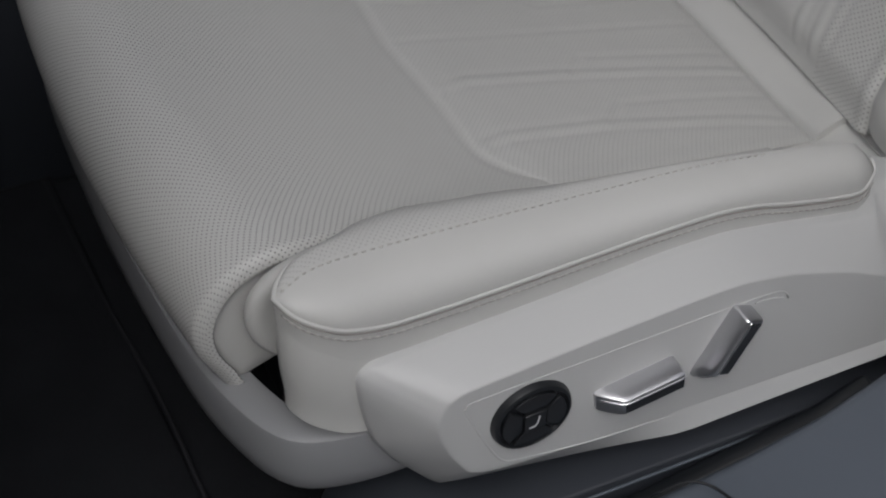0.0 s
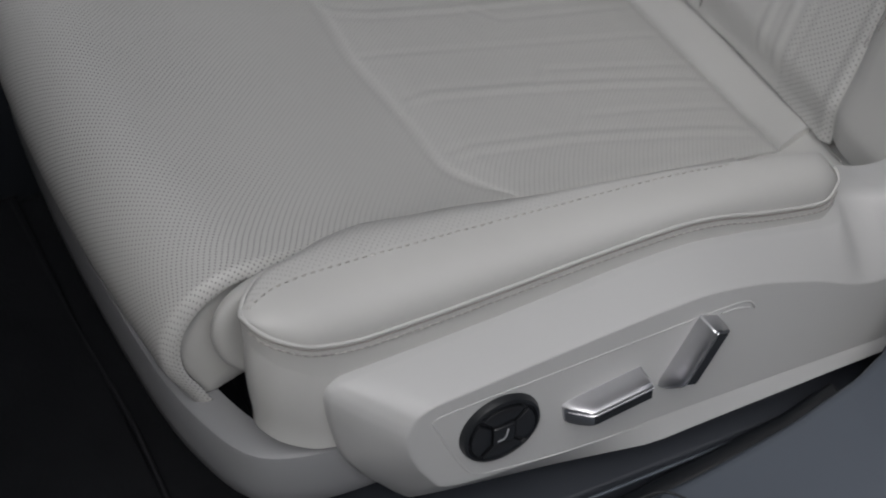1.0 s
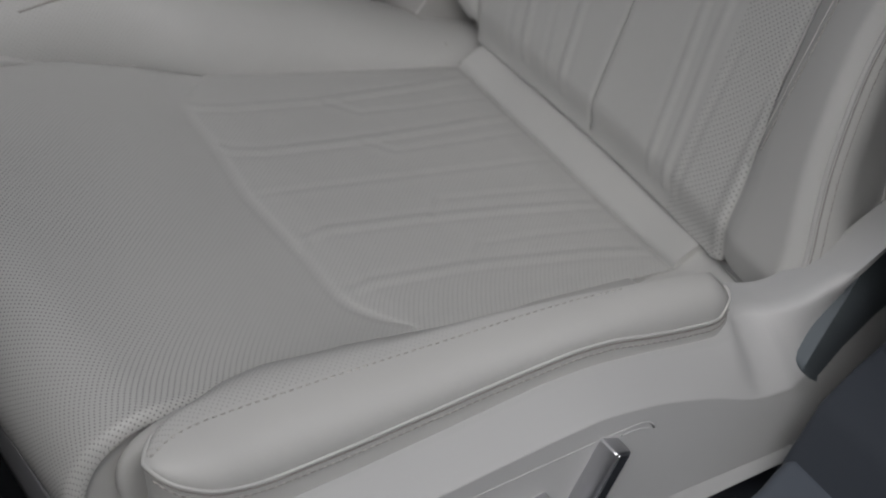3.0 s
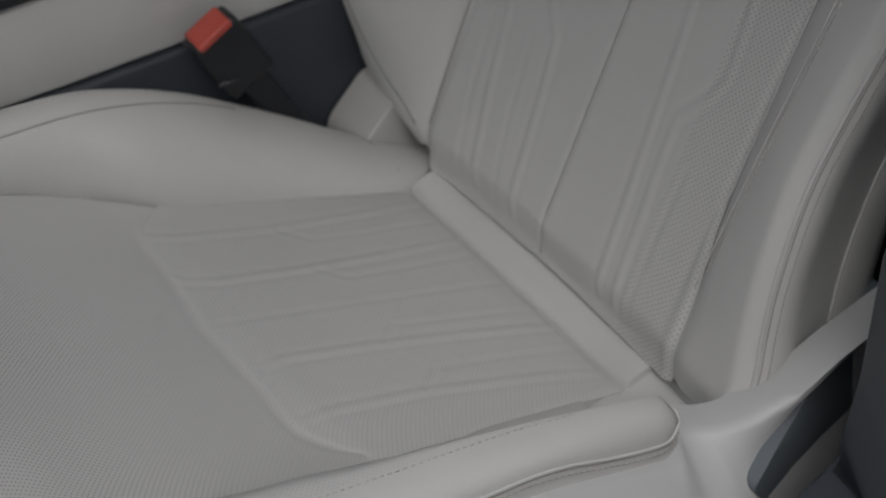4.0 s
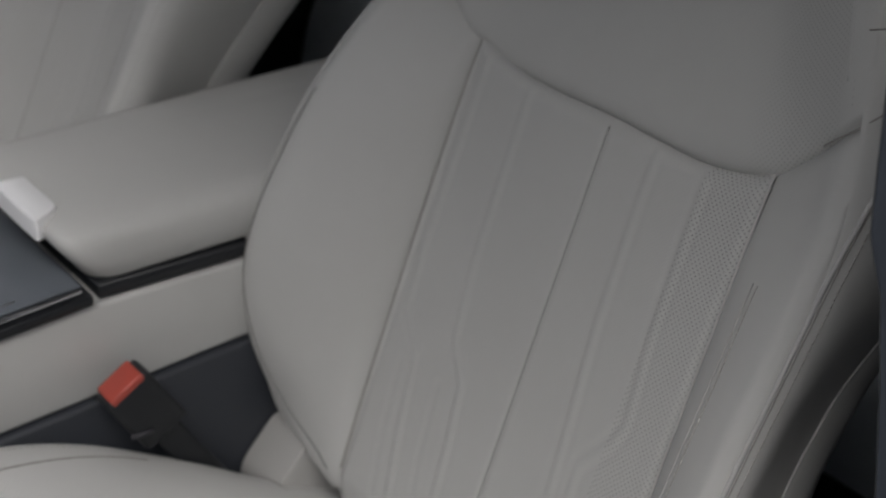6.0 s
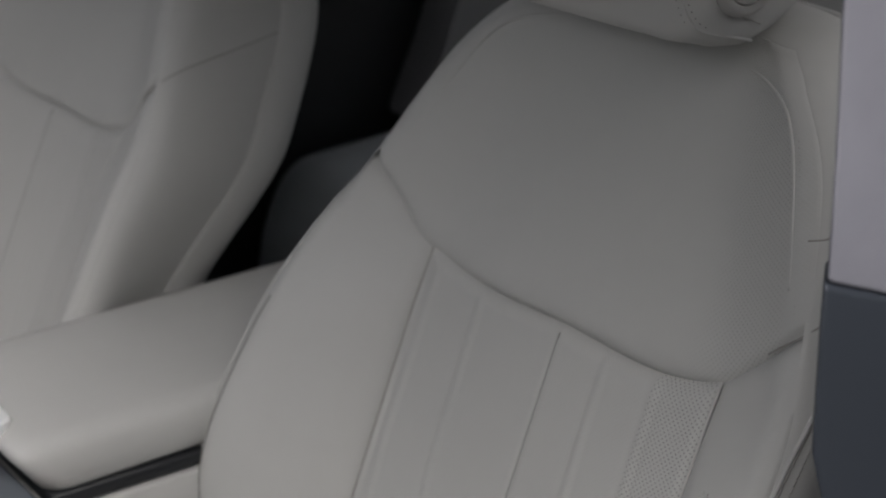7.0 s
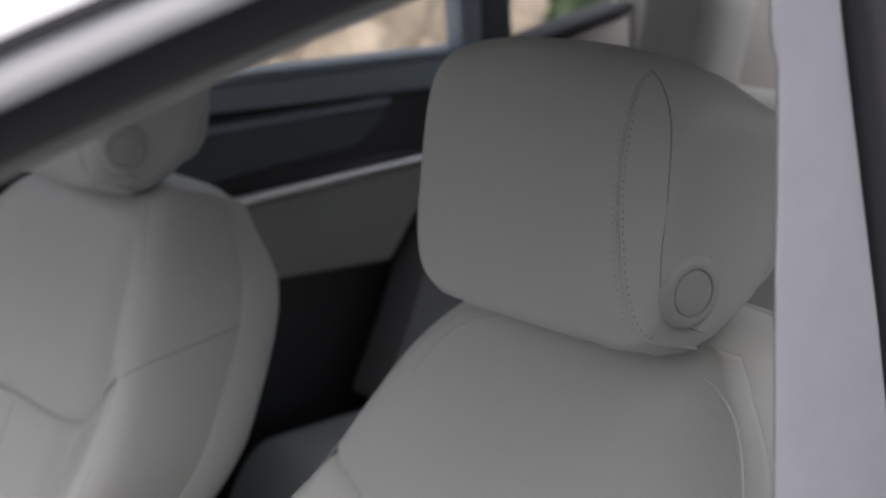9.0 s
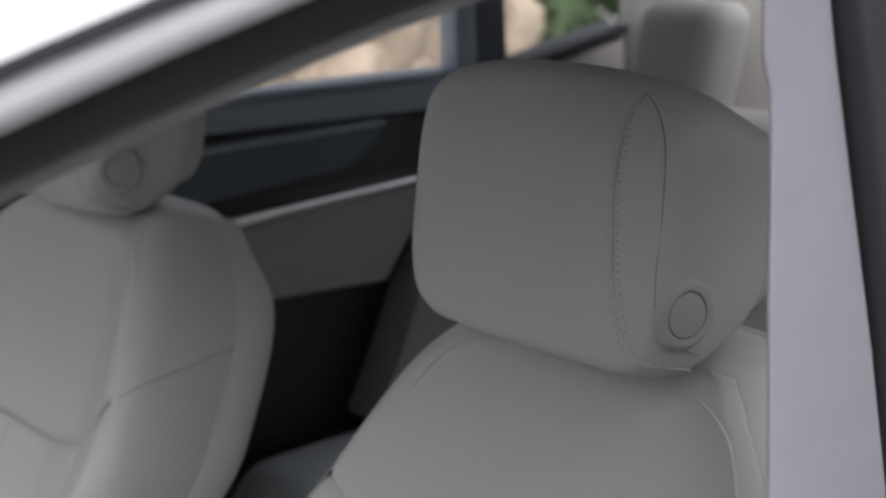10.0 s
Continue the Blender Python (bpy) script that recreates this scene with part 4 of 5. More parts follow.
tagged(far_seat, "cream leather front seat beyond the centre console")

# ---- outer side cover of the near seat, with its switches ----
COVER = [(0.1205, 0.352), (0.123, 0.359), (0.130, 0.364), (0.146, 0.3645), (0.179, 0.365), (0.253, 0.366), (0.330, 0.369), (0.370, 0.367), (0.414, 0.357), (0.470, 0.341), (0.487, 0.340), (0.503, 0.340), (0.525, 0.341),
         (0.552, 0.357), (0.605, 0.386), (0.70, 0.418), (0.70, 0.222), (0.60, 0.229), (0.501, 0.2345), (0.333, 0.2375), (0.249, 0.2355), (0.192, 0.2325),
         (0.172, 0.2325), (0.164, 0.242), (0.141, 0.274), (0.129, 0.297), (0.122, 0.335)]
FOLD = [(0.158, 0.330), (0.160, 0.337), (0.164, 0.344), (0.174, 0.349), (0.190, 0.350), (0.246, 0.353), (0.321, 0.356), (0.360, 0.356), (0.400, 0.347), (0.445, 0.329), (0.477, 0.311), (0.495, 0.305), (0.53, 0.300),
        (0.58, 0.298), (0.62, 0.300), (0.69, 0.305), (0.69, 0.225), (0.60, 0.232), (0.494, 0.244), (0.333, 0.255), (0.249, 0.2595), (0.202, 0.266),
        (0.188, 0.269), (0.178, 0.274), (0.166, 0.296), (0.160, 0.312), (0.158, 0.322)]


def dense(outline, n=220):
    pts = [Vector((a, 0, b)) for a, b in outline + outline[:1]]
    out = []
    k = n // len(outline)
    for i in range(len(outline)):
        for j in range(k):
            out.append(pts[i].lerp(pts[i + 1], j / k))
    for _ in range(5):
        out = [(out[i - 1] + out[i] * 2 + out[(i + 1) % len(out)]) / 4 for i in range(len(out))]
    return out


def cover_ring(w, y):
    a, b = dense(COVER), dense(FOLD)
    ring = []
    for p, q in zip(a, b):
        x, z = p.x + (q.x - p.x) * w, p.z + (q.z - p.z) * w
        back = (0.40 * (0.3 + 0.7 * smoothstep(0.235, 0.285, z)) * max(0.0, x - 0.515 - 0.03 * smoothstep(0.6, 0.0, w)) * smoothstep(-0.01, 0.25, w) * (1 if y < 0.03 else 0) + 0.018 * smoothstep(0.27, 0.31, z) * smoothstep(0.480, 0.497, x) * (1 - smoothstep(0.50, 0.54, x)) * (1 - smoothstep(0.1, 0.9, w))
                - 0.014 * smoothstep(0.27, 0.31, z) * smoothstep(0.52, 0.58, x) * (1 - smoothstep(0.1, 0.9, w)))
        low = smoothstep(0.292, 0.262, z) * min(1.0, max(0.0, (x - 0.175) / 0.155)) if y < 0.03 else 0.0
        ring.append(Vector((x, y + low * (-0.0105 + 0.005 * min(1.0, w) - y) + back, z)))
    return ring


cover = loops("side_cover", [cover_ring(0.10, 0.060), cover_ring(0.03, 0.045), cover_ring(-0.01, 0.033), cover_ring(0.0, 0.0245), cover_ring(0.06, 0.0215), cover_ring(0.5, 0.0085), cover_ring(0.92, -0.0031),
                             cover_ring(0.97, -0.0047), cover_ring(1.0, -0.0055), cover_ring(1.03, -0.0057), cover_ring(1.12, -0.0058)], M_PLASTIC, seat, "pale grey plastic side cover", smooth_angle=60)
recess = [(0.174, 0.335), (0.178, 0.338), (0.243, 0.338), (0.32, 0.338), (0.384, 0.337), (0.394, 0.334), (0.398, 0.327)]
tube("recess_line", path([(x, -0.0054, z) for x, z in recess], 50), 0.0009, M_PLASTIC, cover)
tube("recess_line", path([(0.174, -0.0054, 0.335), (0.184, -0.0054, 0.308), (0.196, -0.0054, 0.281), (0.203, -0.0054, 0.272), (0.215, -0.0054, 0.268), (0.268, -0.0054, 0.258), (0.33, -0.0054, 0.252)], 50),
     0.0008, M_PLASTIC, cover)

tube("recess_slit", path([(0.372, -0.0056, 0.3335), (0.384, -0.0058, 0.3325), (0.394, -0.0056, 0.3290)], 12), 0.0007, M_PLASTIC, cover)

# slate cover over the belt anchor, set into the rear of the side cover
anchor = prism_bm(rounded([(0.524, 0.311), (0.548, 0.326), (0.575, 0.339), (0.604, 0.350), (0.64, 0.362), (0.70, 0.372), (0.70, 0.234), (0.605, 0.240), (0.575, 0.254), (0.545, 0.283)], 0.008, 3), -0.0030, 0.03, "y", 0.002, 2)
for v in anchor.verts:
    v.co.y += 0.0026 - 0.005 * smoothstep(0.30, 0.27, v.co.z) + 0.40 * max(0.0, v.co.x - 0.530)
smooth_by_angle(part("anchor_cover", anchor, M_DOOR_PANEL, cover, "slate plastic belt anchor cover"), 40)

# round lumbar switch
LUM = Vector((0.2180, -0.006, 0.3095))
knob = disc("lumbar_switch", LUM, (0, -1, 0), [(0.0268, -0.004), (0.0268, 0.001), (0.0255, 0.0042), (0.0235, 0.0052), (0.0228, 0.0040), (0.0222, 0.0030)], M_BLACK, cover, "round black four-way lumbar switch")
for k in range(4):
    bm = bmesh.new()
    a0, a1 = radians(45 + 90 * k + 5), radians(135 + 90 * k - 5)
    ring_out = [(0.0215 * math.cos(a0 + (a1 - a0) * j / 12), 0.0215 * math.sin(a0 + (a1 - a0) * j / 12)) for j in range(13)]
    ring_in = [(0.0105 * math.cos(a1) , 0.0105 * math.sin(a1)), (0.0105 * math.cos(a0), 0.0105 * math.sin(a0))]
    seg = prism_bm([(LUM.x + x, LUM.z + z) for x, z in ring_out + ring_in], LUM.y - 0.0062, LUM.y - 0.001, "y", 0.0009, 2)
    smooth_by_angle(part("switch_key", seg, M_GLOSS_BLACK, knob), 30)
smooth_by_angle(part("centre_key", box_bm((0.0145, 0.006, 0.0145), 0.0012, 3, (LUM.x, LUM.y - 0.0044, LUM.z)), M_GLOSS_BLACK, knob), 30)
tube("seat_glyph", [(LUM.x + 0.0022, LUM.y - 0.0076, LUM.z + 0.0045), (LUM.x + 0.0010, LUM.y - 0.0076, LUM.z - 0.0010), (LUM.x - 0.0006, LUM.y - 0.0076, LUM.z - 0.0032), (LUM.x - 0.0046, LUM.y - 0.0076, LUM.z - 0.0036)],
     0.00042, M_GLYPH, knob)


def bar_switch(name, a, b, side, width, tall, label):
    """A seat switch from a to b on the cover: a satin back that slopes out to a bright edge, and a dark face under it."""
    A, B = Vector((a[0], -0.0056, a[1])), Vector((b[0], -0.0056, b[1]))
    d = (B - A).normalized()
    w = Vector((side[0], 0, side[1])).normalized()
    o = Vector((0, -1, 0))
    L = (B - A).length
    sec = [(0.0, 0.0), (0.0004, 0.30 * tall), (0.0010, 0.80 * tall), (0.0022, 0.96 * tall), (0.0036, tall)]
    under = [(0.0036, tall), (0.0046, 1.0 * tall), (0.90 * width, 0.93 * tall), (0.97 * width, 0.88 * tall)]
    foot = [(width, 0.75 * tall), (0.96 * width, 0.0)]
    stations = [(0.0, 0.80, 0.18), (0.03, 0.92, 0.30), (0.10, 1.0, 0.55), (0.20, 1.0, 0.88), (0.25, 1.0, 0.98), (0.30, 1.0, 1.0), (0.80, 1.0, 1.0), (0.965, 1.0, 1.0), (0.985, 0.97, 0.97), (1.0, 0.88, 0.90)]

    def ring(t, kw, ko, pts, push=0.0):
        return [A + d * (t * L) + w * ((p - 0.5 * width) * kw + 0.5 * width) + o * (q * ko + push) for p, q in pts]
    body = loops(name, [ring(t, kw, ko, sec + under[1:] + foot) for t, kw, ko in stations], M_SATIN, cover, label, smooth_angle=38)
    rings = [ring(t, kw, ko, [(0.0056, 0.97 * tall), (0.0058, tall + 0.0004), (0.82 * width, 0.945 * tall + 0.0004), (0.84 * width, 0.90 * tall)], 0.0002) for t, kw, ko in stations[4:-2]]
    loops("dark_face", rings, M_GLOSS_BLACK, body, "glossy dark face", smooth_angle=30)
    edge = [A + d * (t * L) + w * ((0.0044 - 0.5 * width) * kw + 0.5 * width) + o * (tall * ko) for t, kw, ko in stations[1:-1]]
    tube("bright_edge", path(edge, 30), 0.0008, M_CHROME, body)
    return body


bar_switch("slide_switch", (0.2610, 0.3070), (0.3165, 0.3135), (0.12, -1.0), 0.0165, 0.016, "satin metal seat slide switch")
bar_switch("recline_switch", (0.3300, 0.2890), (0.3560, 0.3400), (1.0, -0.50), 0.0165, 0.016, "satin metal backrest switch")

# inner hinge cover between cushion and backrest
hinge = part("hinge_cover", prism_bm(rounded([(0.512, 0.30), (0.555, 0.347), (0.60, 0.33), (0.60, 0.25), (0.52, 0.25)], 0.015), 0.508, 0.570, "y", 0.013, 5), M_BUTTON, seat, "pale plastic hinge cover")

# ---- belt buckle ----
buckle = thing("seat_belt_buckle", (0.43, 0.545, 0.37), "black seat belt buckle with an orange-red release button", "belt buckle")
bx, bz = Vector((0.034, 0, 0.0215)).normalized(), Vector((0.0287, 0, -0.0455)).normalized()


def buckle_part(name, lo, hi, wid, thick, mat, bevel, label=""):
    c = Vector((0.3940, 0.545, 0.4435))
    mid = c + bz * (lo + hi) / 2
    bm = box_bm((wid, thick, hi - lo), bevel, 3)
    rot = Matrix((bx, Vector((0, 1, 0)), -bz)).transposed().to_4x4()
    bm.transform(Matrix.Translation(mid) @ rot)
    return smooth_by_angle(part(name, bm, mat, buckle, label), 40)


buckle_part("housing", 0.0015, 0.068, 0.046, 0.028, M_BLACK, 0.005)
buckle_part("release_button", 0.0, 0.0075, 0.035, 0.0286, M_RED, 0.002, "orange-red release button")
buckle_part("stalk", 0.066, 0.16, 0.026, 0.012, M_BLACK, 0.003)
part("slot", box_bm((0.020, 0.003, 0.004), 0, 1, (0.405, 0.5305, 0.395)), M_RUBBER, buckle)

# ---- centre console ----
console = thing("centre_console", (0.3, 0.70, 0.08), "centre console with beige sides, dark base and a padded armrest", "console")
part("base", prism_bm([(-0.45, 0.08), (0.95, 0.08), (0.95, 0.425), (0.53, 0.424), (0.39, 0.412), (0.28, 0.403), (-0.45, 0.36)], 0.572, 0.83, "y", 0.004, 2), M_SLATE_DARK, console, "dark slate plastic console base")
part("side_panel", prism_bm([(-0.45, 0.362), (0.28, 0.405), (0.39, 0.414), (0.53, 0.426), (0.95, 0.43), (0.95, 0.502), (0.40, 0.500), (0.29, 0.491), (-0.45, 0.43)], 0.578, 0.825, "y", 0.004, 3), M_LEATHER, console, "beige console side")
part("edge_strip", prism_bm([(-0.45, 0.432), (0.29, 0.4935), (0.392, 0.5025), (0.392, 0.512), (0.29, 0.503), (-0.45, 0.442)], 0.574, 0.83, "y", 0.002, 2), M_BLACK, console)
part("veneer_top", prism_bm([(-0.45, 0.444), (0.29, 0.5045), (0.388, 0.5125), (0.388, 0.516), (0.29, 0.508), (-0.45, 0.447)], 0.590, 0.80, "y", 0.001, 1), M_GLOSS, console, "glossy grey console top")
part("chrome_strip", prism_bm([(-0.45, 0.4445), (0.29, 0.5050), (0.385, 0.513), (0.385, 0.5165), (0.29, 0.5085), (-0.45, 0.448)], 0.5790, 0.5835, "y", 0.0008, 1), M_CHROME, console)
part("hinge_gap", box_bm((0.52, 0.235, 0.013), 0.001, 1, (0.66, 0.70, 0.5085)), M_BLACK, console)


lid_rings = []
for inset, z in ((0.004, 0.514), (0.0, 0.518), (0.0, 0.546), (0.003, 0.554), (0.009, 0.560), (0.022, 0.5635), (0.060, 0.565)):
    lean = 0.034 * min(1.0, (z - 0.514) / 0.046)
    base = [(0.400 - lean + inset, 0.586 + inset), (0.95, 0.586 + inset), (0.95, 0.815 - inset), (0.400 - lean + inset, 0.815 - inset)]
    lid_rings.append([Vector((x, y, z + 0.004 * (x - 0.4) + 0.030 * max(0.0, x - 0.55))) for x, y in rounded(base, 0.022, 6)])
armrest = loops("armrest", lid_rings, M_LEATHER, console, "padded beige armrest lid", smooth_angle=60)
btn = [(0.366, 0.618), (0.3655, 0.712), (0.394, 0.712), (0.394, 0.638)]
rings = []
for k, z in ((1.0, 0.550), (1.0, 0.5650), (0.97, 0.5680), (0.9, 0.5690)):
    c = Vector((0.38, 0.67))
    rings.append([Vector((c.x + (x - c.x) * k, c.y + (y - c.y) * k, z)) for x, y in rounded(btn, 0.006, 4)])
loops("release_button", rings, M_SILVER, console, "satin silver armrest release button", smooth_angle=40)



def pad(name, x0, x1, y0, y1, z0, h, r, mat, parent, label=""):
    """A low plate with rounded corners that lies along the sloping console top."""
    rings = []
    for k, z in ((0.0, -0.002), (0.0, h * 0.7), (0.0006, h * 0.95), (0.0016, h)):
        outline = rounded([(x0 + k, y0 + k), (x1 - k, y0 + k), (x1 - k, y1 - k), (x0 + k, y1 - k)], r, 5)
        rings.append([Vector((x, y, z0 + 0.0815 * (x - 0.29) + z)) for x, y in outline])
    return loops(name, rings, mat, parent, label, smooth_angle=40)


selector = pad("selector_frame", 0.235, 0.304, 0.648, 0.735, 0.508, 0.0030, 0.010, M_SATIN, console, "satin metal frame of the selector")
pad("selector_inset", 0.240, 0.299, 0.653, 0.730, 0.508, 0.0034, 0.007, M_SLATE, selector)
pad("selector_key", 0.244, 0.294, 0.657, 0.700, 0.508, 0.0060, 0.004, M_SILVER, selector, "pale silver selector key")
tube("groove_strip", [Vector((x, 0.6005, 0.5083 + 0.0815 * (x - 0.29))) for x in (-0.40, -0.1, 0.1, 0.25, 0.334)], 0.0009, M_CHROME, console)

# ---- door sill, pillars and roof rail on the near side ----
sill = thing("door_sill", (0.2, -0.08, 0.1), "slate plastic door sill rising into the pillar foot", "door sill", kind="structure")
part("sill_trim", prism_bm([(-0.9, 0.205), (0.283, 0.216), (0.358, 0.222), (0.422, 0.235), (0.47, 0.255), (0.495, 0.282), (0.495, 0.08), (-0.9, 0.08)], -0.16, -0.032, "y", 0.010, 4), M_SLATE, sill)
foot = prism_bm([(0.488, 0.270), (0.495, 0.282), (0.513, 0.314), (0.539, 0.333), (0.564, 0.346), (0.566, 0.372), (0.571, 0.416), (0.570, 0.478), (0.569, 0.515), (0.580, 0.536), (0.600, 0.545),
                              (0.80, 0.55), (0.80, 0.08), (0.488, 0.08)], -0.200, -0.0305, "y", 0.008, 4)
# Sheared forwards out of view, to block light from the seat's side.
for v in foot.verts:
    v.co.x += 0.55 * (v.co.y + 0.0305) * smoothstep(0.33, 0.37, v.co.z) * smoothstep(0.75, 0.65, v.co.x)
# Darker than the sill: the corner's shade is put into its colour.
smooth_by_angle(part("pillar_foot", foot, M_SLATE_MID, sill, "slate pillar foot, corner shade in its darker colour"), 40)
part("sill_seal", prism_bm([(-0.9, 0.185), (0.30, 0.200), (0.43, 0.218), (0.47, 0.232), (0.47, 0.10), (-0.9, 0.10)], -0.030, -0.014, "y", 0.004, 2), M_BLACK, sill)
tube("panel_joint", path([(0.296, -0.0315, 0.214), (0.318, -0.040, 0.2275), (0.330, -0.055, 0.2290), (0.336, -0.085, 0.2290), (0.338, -0.15, 0.2285)], 24), 0.0010, M_BLACK, sill)
rail = thing("seat_rail", (0.35, 0.03, 0.1), "slate plastic seat rail cover on the floor", "seat rail")
part("rail_cover", prism_bm(rounded([(0.115, 0.19), (0.16, 0.215), (0.65, 0.195), (0.65, 0.085), (0.10, 0.085)], 0.02), -0.008, 0.085, "y", 0.008, 3), M_SLATE_DARK, rail)

part("rail_track", prism_bm([(0.15, 0.155), (0.66, 0.140), (0.66, 0.10), (0.13, 0.10)], -0.013, -0.006, "y", 0.002, 2), M_BLACK, rail, "black steel rail track")
tube("edge_lip", path([(0.165, -0.0085, 0.206), (0.30, -0.0092, 0.2025), (0.45, -0.0092, 0.1985), (0.64, -0.0092, 0.192)], 20), 0.0012, M_SLATE, rail)

pillar = thing("pillar_near", (0.6, -0.08, 0.5), "pale grey trimmed door pillar with a dark lower half", "pillar", kind="structure")
up_l = [(0.566, 0.894), (0.564, 0.951), (0.561, 1.009), (0.558, 1.06), (0.556, 1.12), (0.5545, 1.150), (0.5535, 1.164), (0.5495, 1.170), (0.5475, 1.180), (0.5455, 1.22), (0.541, 1.27)]
up_r = [(0.5545, 1.27), (0.573, 1.180), (0.612, 1.026), (0.629, 0.95), (0.640, 0.854)]
upper = prism_bm(up_l + up_r, -0.090, -0.066, "y", 0.004, 4)
for v in upper.verts:
    xl, xr = curve_table(v.co.z, [(z, x) for x, z in up_l]), curve_table(v.co.z, [(z, x) for x, z in reversed(up_r)])
    v.co.x += 1.20 * (v.co.y + 0.066) * max(0.0, min(1.0, 1 - (v.co.x - xl) / max(0.005, xr - xl)))
smooth_by_angle(part("upper_trim", upper, M_PILLAR, pillar, "pale grey upper pillar trim"), 40)
lo_l = [(0.640, 0.56), (0.605, 0.60), (0.592, 0.70), (0.587, 0.728), (0.582, 0.759), (0.572, 0.785), (0.567, 0.80), (0.565, 0.863), (0.565, 0.895)]
lower = prism_bm(lo_l + [(0.650, 0.851), (0.75, 0.80), (0.75, 0.545)], -0.090, -0.0645, "y", 0.004, 4)
for v in lower.verts:
    xl = curve_table(v.co.z, [(z, x) for x, z in lo_l])
    v.co.x += 1.20 * (v.co.y + 0.0645) * max(0.0, min(1.0, 1 - (v.co.x - xl) / 0.075))
smooth_by_angle(part("lower_trim", lower, M_SLATE_MID, pillar, "slate lower pillar trim"), 40)
part("door_seal", prism_bm([(0.545, 1.30), (0.575, 1.182), (0.615, 1.026), (0.634, 0.93), (0.646, 0.845), (0.69, 0.845), (0.685, 0.95), (0.660, 1.05), (0.615, 1.20), (0.585, 1.30)], -0.105, -0.080, "y", 0.006, 3), M_RUBBER, pillar)
part("outer_skin", prism_bm([(0.590, 1.30), (0.620, 1.20), (0.665, 1.05), (0.692, 0.94), (0.697, 0.30), (1.0, 0.30), (1.0, 0.96), (0.765, 0.95), (0.74, 1.05), (0.695, 1.20), (0.665, 1.30)], -0.14, -0.095, "y", 0.006, 3), M_SLATE, pillar)

RAIL = [(-0.75, 0.66), (-0.45, 0.86), (-0.2, 0.995), (0.0, 1.083), (0.171, 1.145), (0.258, 1.173), (0.347, 1.198), (0.45, 1.219), (0.60, 1.240), (0.9, 1.255), (1.4, 1.235), (1.9, 1.14)]


def rail_part(name, section, mat, parent, label=""):
    line = path([Vector((x, 0, z)) for x, z in RAIL], 70)
    rings = []
    for i, p in enumerate(line):
        a, b = line[max(0, i - 1)], line[min(len(line) - 1, i + 1)]
        t = (b - a).normalized()
        up = Vector((-t.z, 0, t.x))
        rings.append([Vector((p.x + up.x * h, y, p.z + up.z * h)) for y, h in section])
    return loops(name, rings, mat, parent, label, smooth_angle=50)


rrail = thing("roof_rail_near", (0.3, -0.08, 1.15), "white painted roof rail with a dark door seal", "roof rail", kind="structure")
rail_part("inner_trim", [(-0.030, 0.030), (-0.034, 0.010), (-0.044, 0.0045), (-0.056, 0.0028), (-0.0635, 0.0030), (-0.0662, 0.0055), (-0.067, 0.0105), (-0.066, 0.030)], M_HEADLINER, rrail)
rail_part("door_seal", [(-0.061, 0.0115), (-0.070, 0.0112), (-0.080, 0.0135), (-0.088, 0.020), (-0.096, 0.030), (-0.098, 0.038), (-0.06, 0.042)], M_RUBBER, rrail)
rail_part("painted_rail", [(-0.092, 0.042), (-0.1030, 0.0372), (-0.1085, 0.0382), (-0.1130, 0.0425), (-0.1145, 0.048), (-0.1145, 0.057), (-0.09, 0.062)], M_BODY, rrail)
rail_part("drip_strip", [(-0.108, 0.0550), (-0.1155, 0.0545), (-0.118, 0.0560), (-0.118, 0.0605), (-0.10, 0.066)], M_RUBBER, rrail)
rail_part("outer_skin", [(-0.106, 0.0600), (-0.117, 0.0600), (-0.114, 0.075), (-0.10, 0.095), (-0.05, 0.115), (0.02, 0.122), (0.02, 0.100), (-0.06, 0.085)], M_BODY, rrail)

# ---- roof, far side and rear of the cabin ----
roof = new("roof", make_mesh("roof", [(0.23, -0.03, 1.259), (0.23, 1.40, 1.259), (0.9, 1.40, 1.30), (0.9, -0.03, 1.30), (1.72, -0.03, 1.221), (1.72, 1.40, 1.221),
                                     (0.23, -0.03, 1.281), (0.23, 1.40, 1.281), (0.9, 1.40, 1.325), (0.9, -0.03, 1.325), (1.72, -0.03, 1.246), (1.72, 1.40, 1.246)],
                            [(0, 1, 2, 3), (3, 2, 5, 4), (6, 9, 8, 7), (9, 10, 11, 8), (0, 6, 7, 1), (4, 5, 11, 10), (0, 3, 9, 6), (3, 4, 10, 9), (1, 7, 8, 2), (2, 8, 11, 5)], M_HEADLINER, smooth=False))
tagged(roof, "grey fabric car headliner", "ceiling", kind="structure")

fdoor = thing("rear_door_far", (1.3, 1.38, 0.2), "far rear car door with a dark panel, chrome strip and beige inset", "car door", kind="structure")
# The belt's pale slate holds the light that falls on its top.
part("belt_rail", prism_bm([(0.35, 0.955), (2.0, 1.000), (2.0, 1.012), (0.35, 0.968), (0.35, 0.93), (2.0, 0.955)][0:2] + [(2.0, 0.952), (0.35, 0.928)], 1.345, 1.42, "y", 0.006, 3), M_SLATE_LIGHT, fdoor)
part("belt_top", prism_bm([(0.35, 0.956), (2.0, 1.001), (2.0, 1.012), (0.35, 0.968)], 1.350, 1.42, "y", 0.004, 3), M_SLATE_LIGHT, fdoor)
part("panel", prism_bm([(0.35, 0.10), (2.0, 0.10), (2.0, 0.952), (0.35, 0.928)], 1.372, 1.44, "y", 0.004, 2), M_BLACK, fdoor)
part("upper_inset", prism_bm(rounded([(1.00, 0.838), (1.29, 0.872), (1.335, 0.905), (1.345, 0.925), (1.00, 0.905)], 0.02), 1.358, 1.376, "y", 0.004, 2), M_DOOR_PANEL, fdoor)
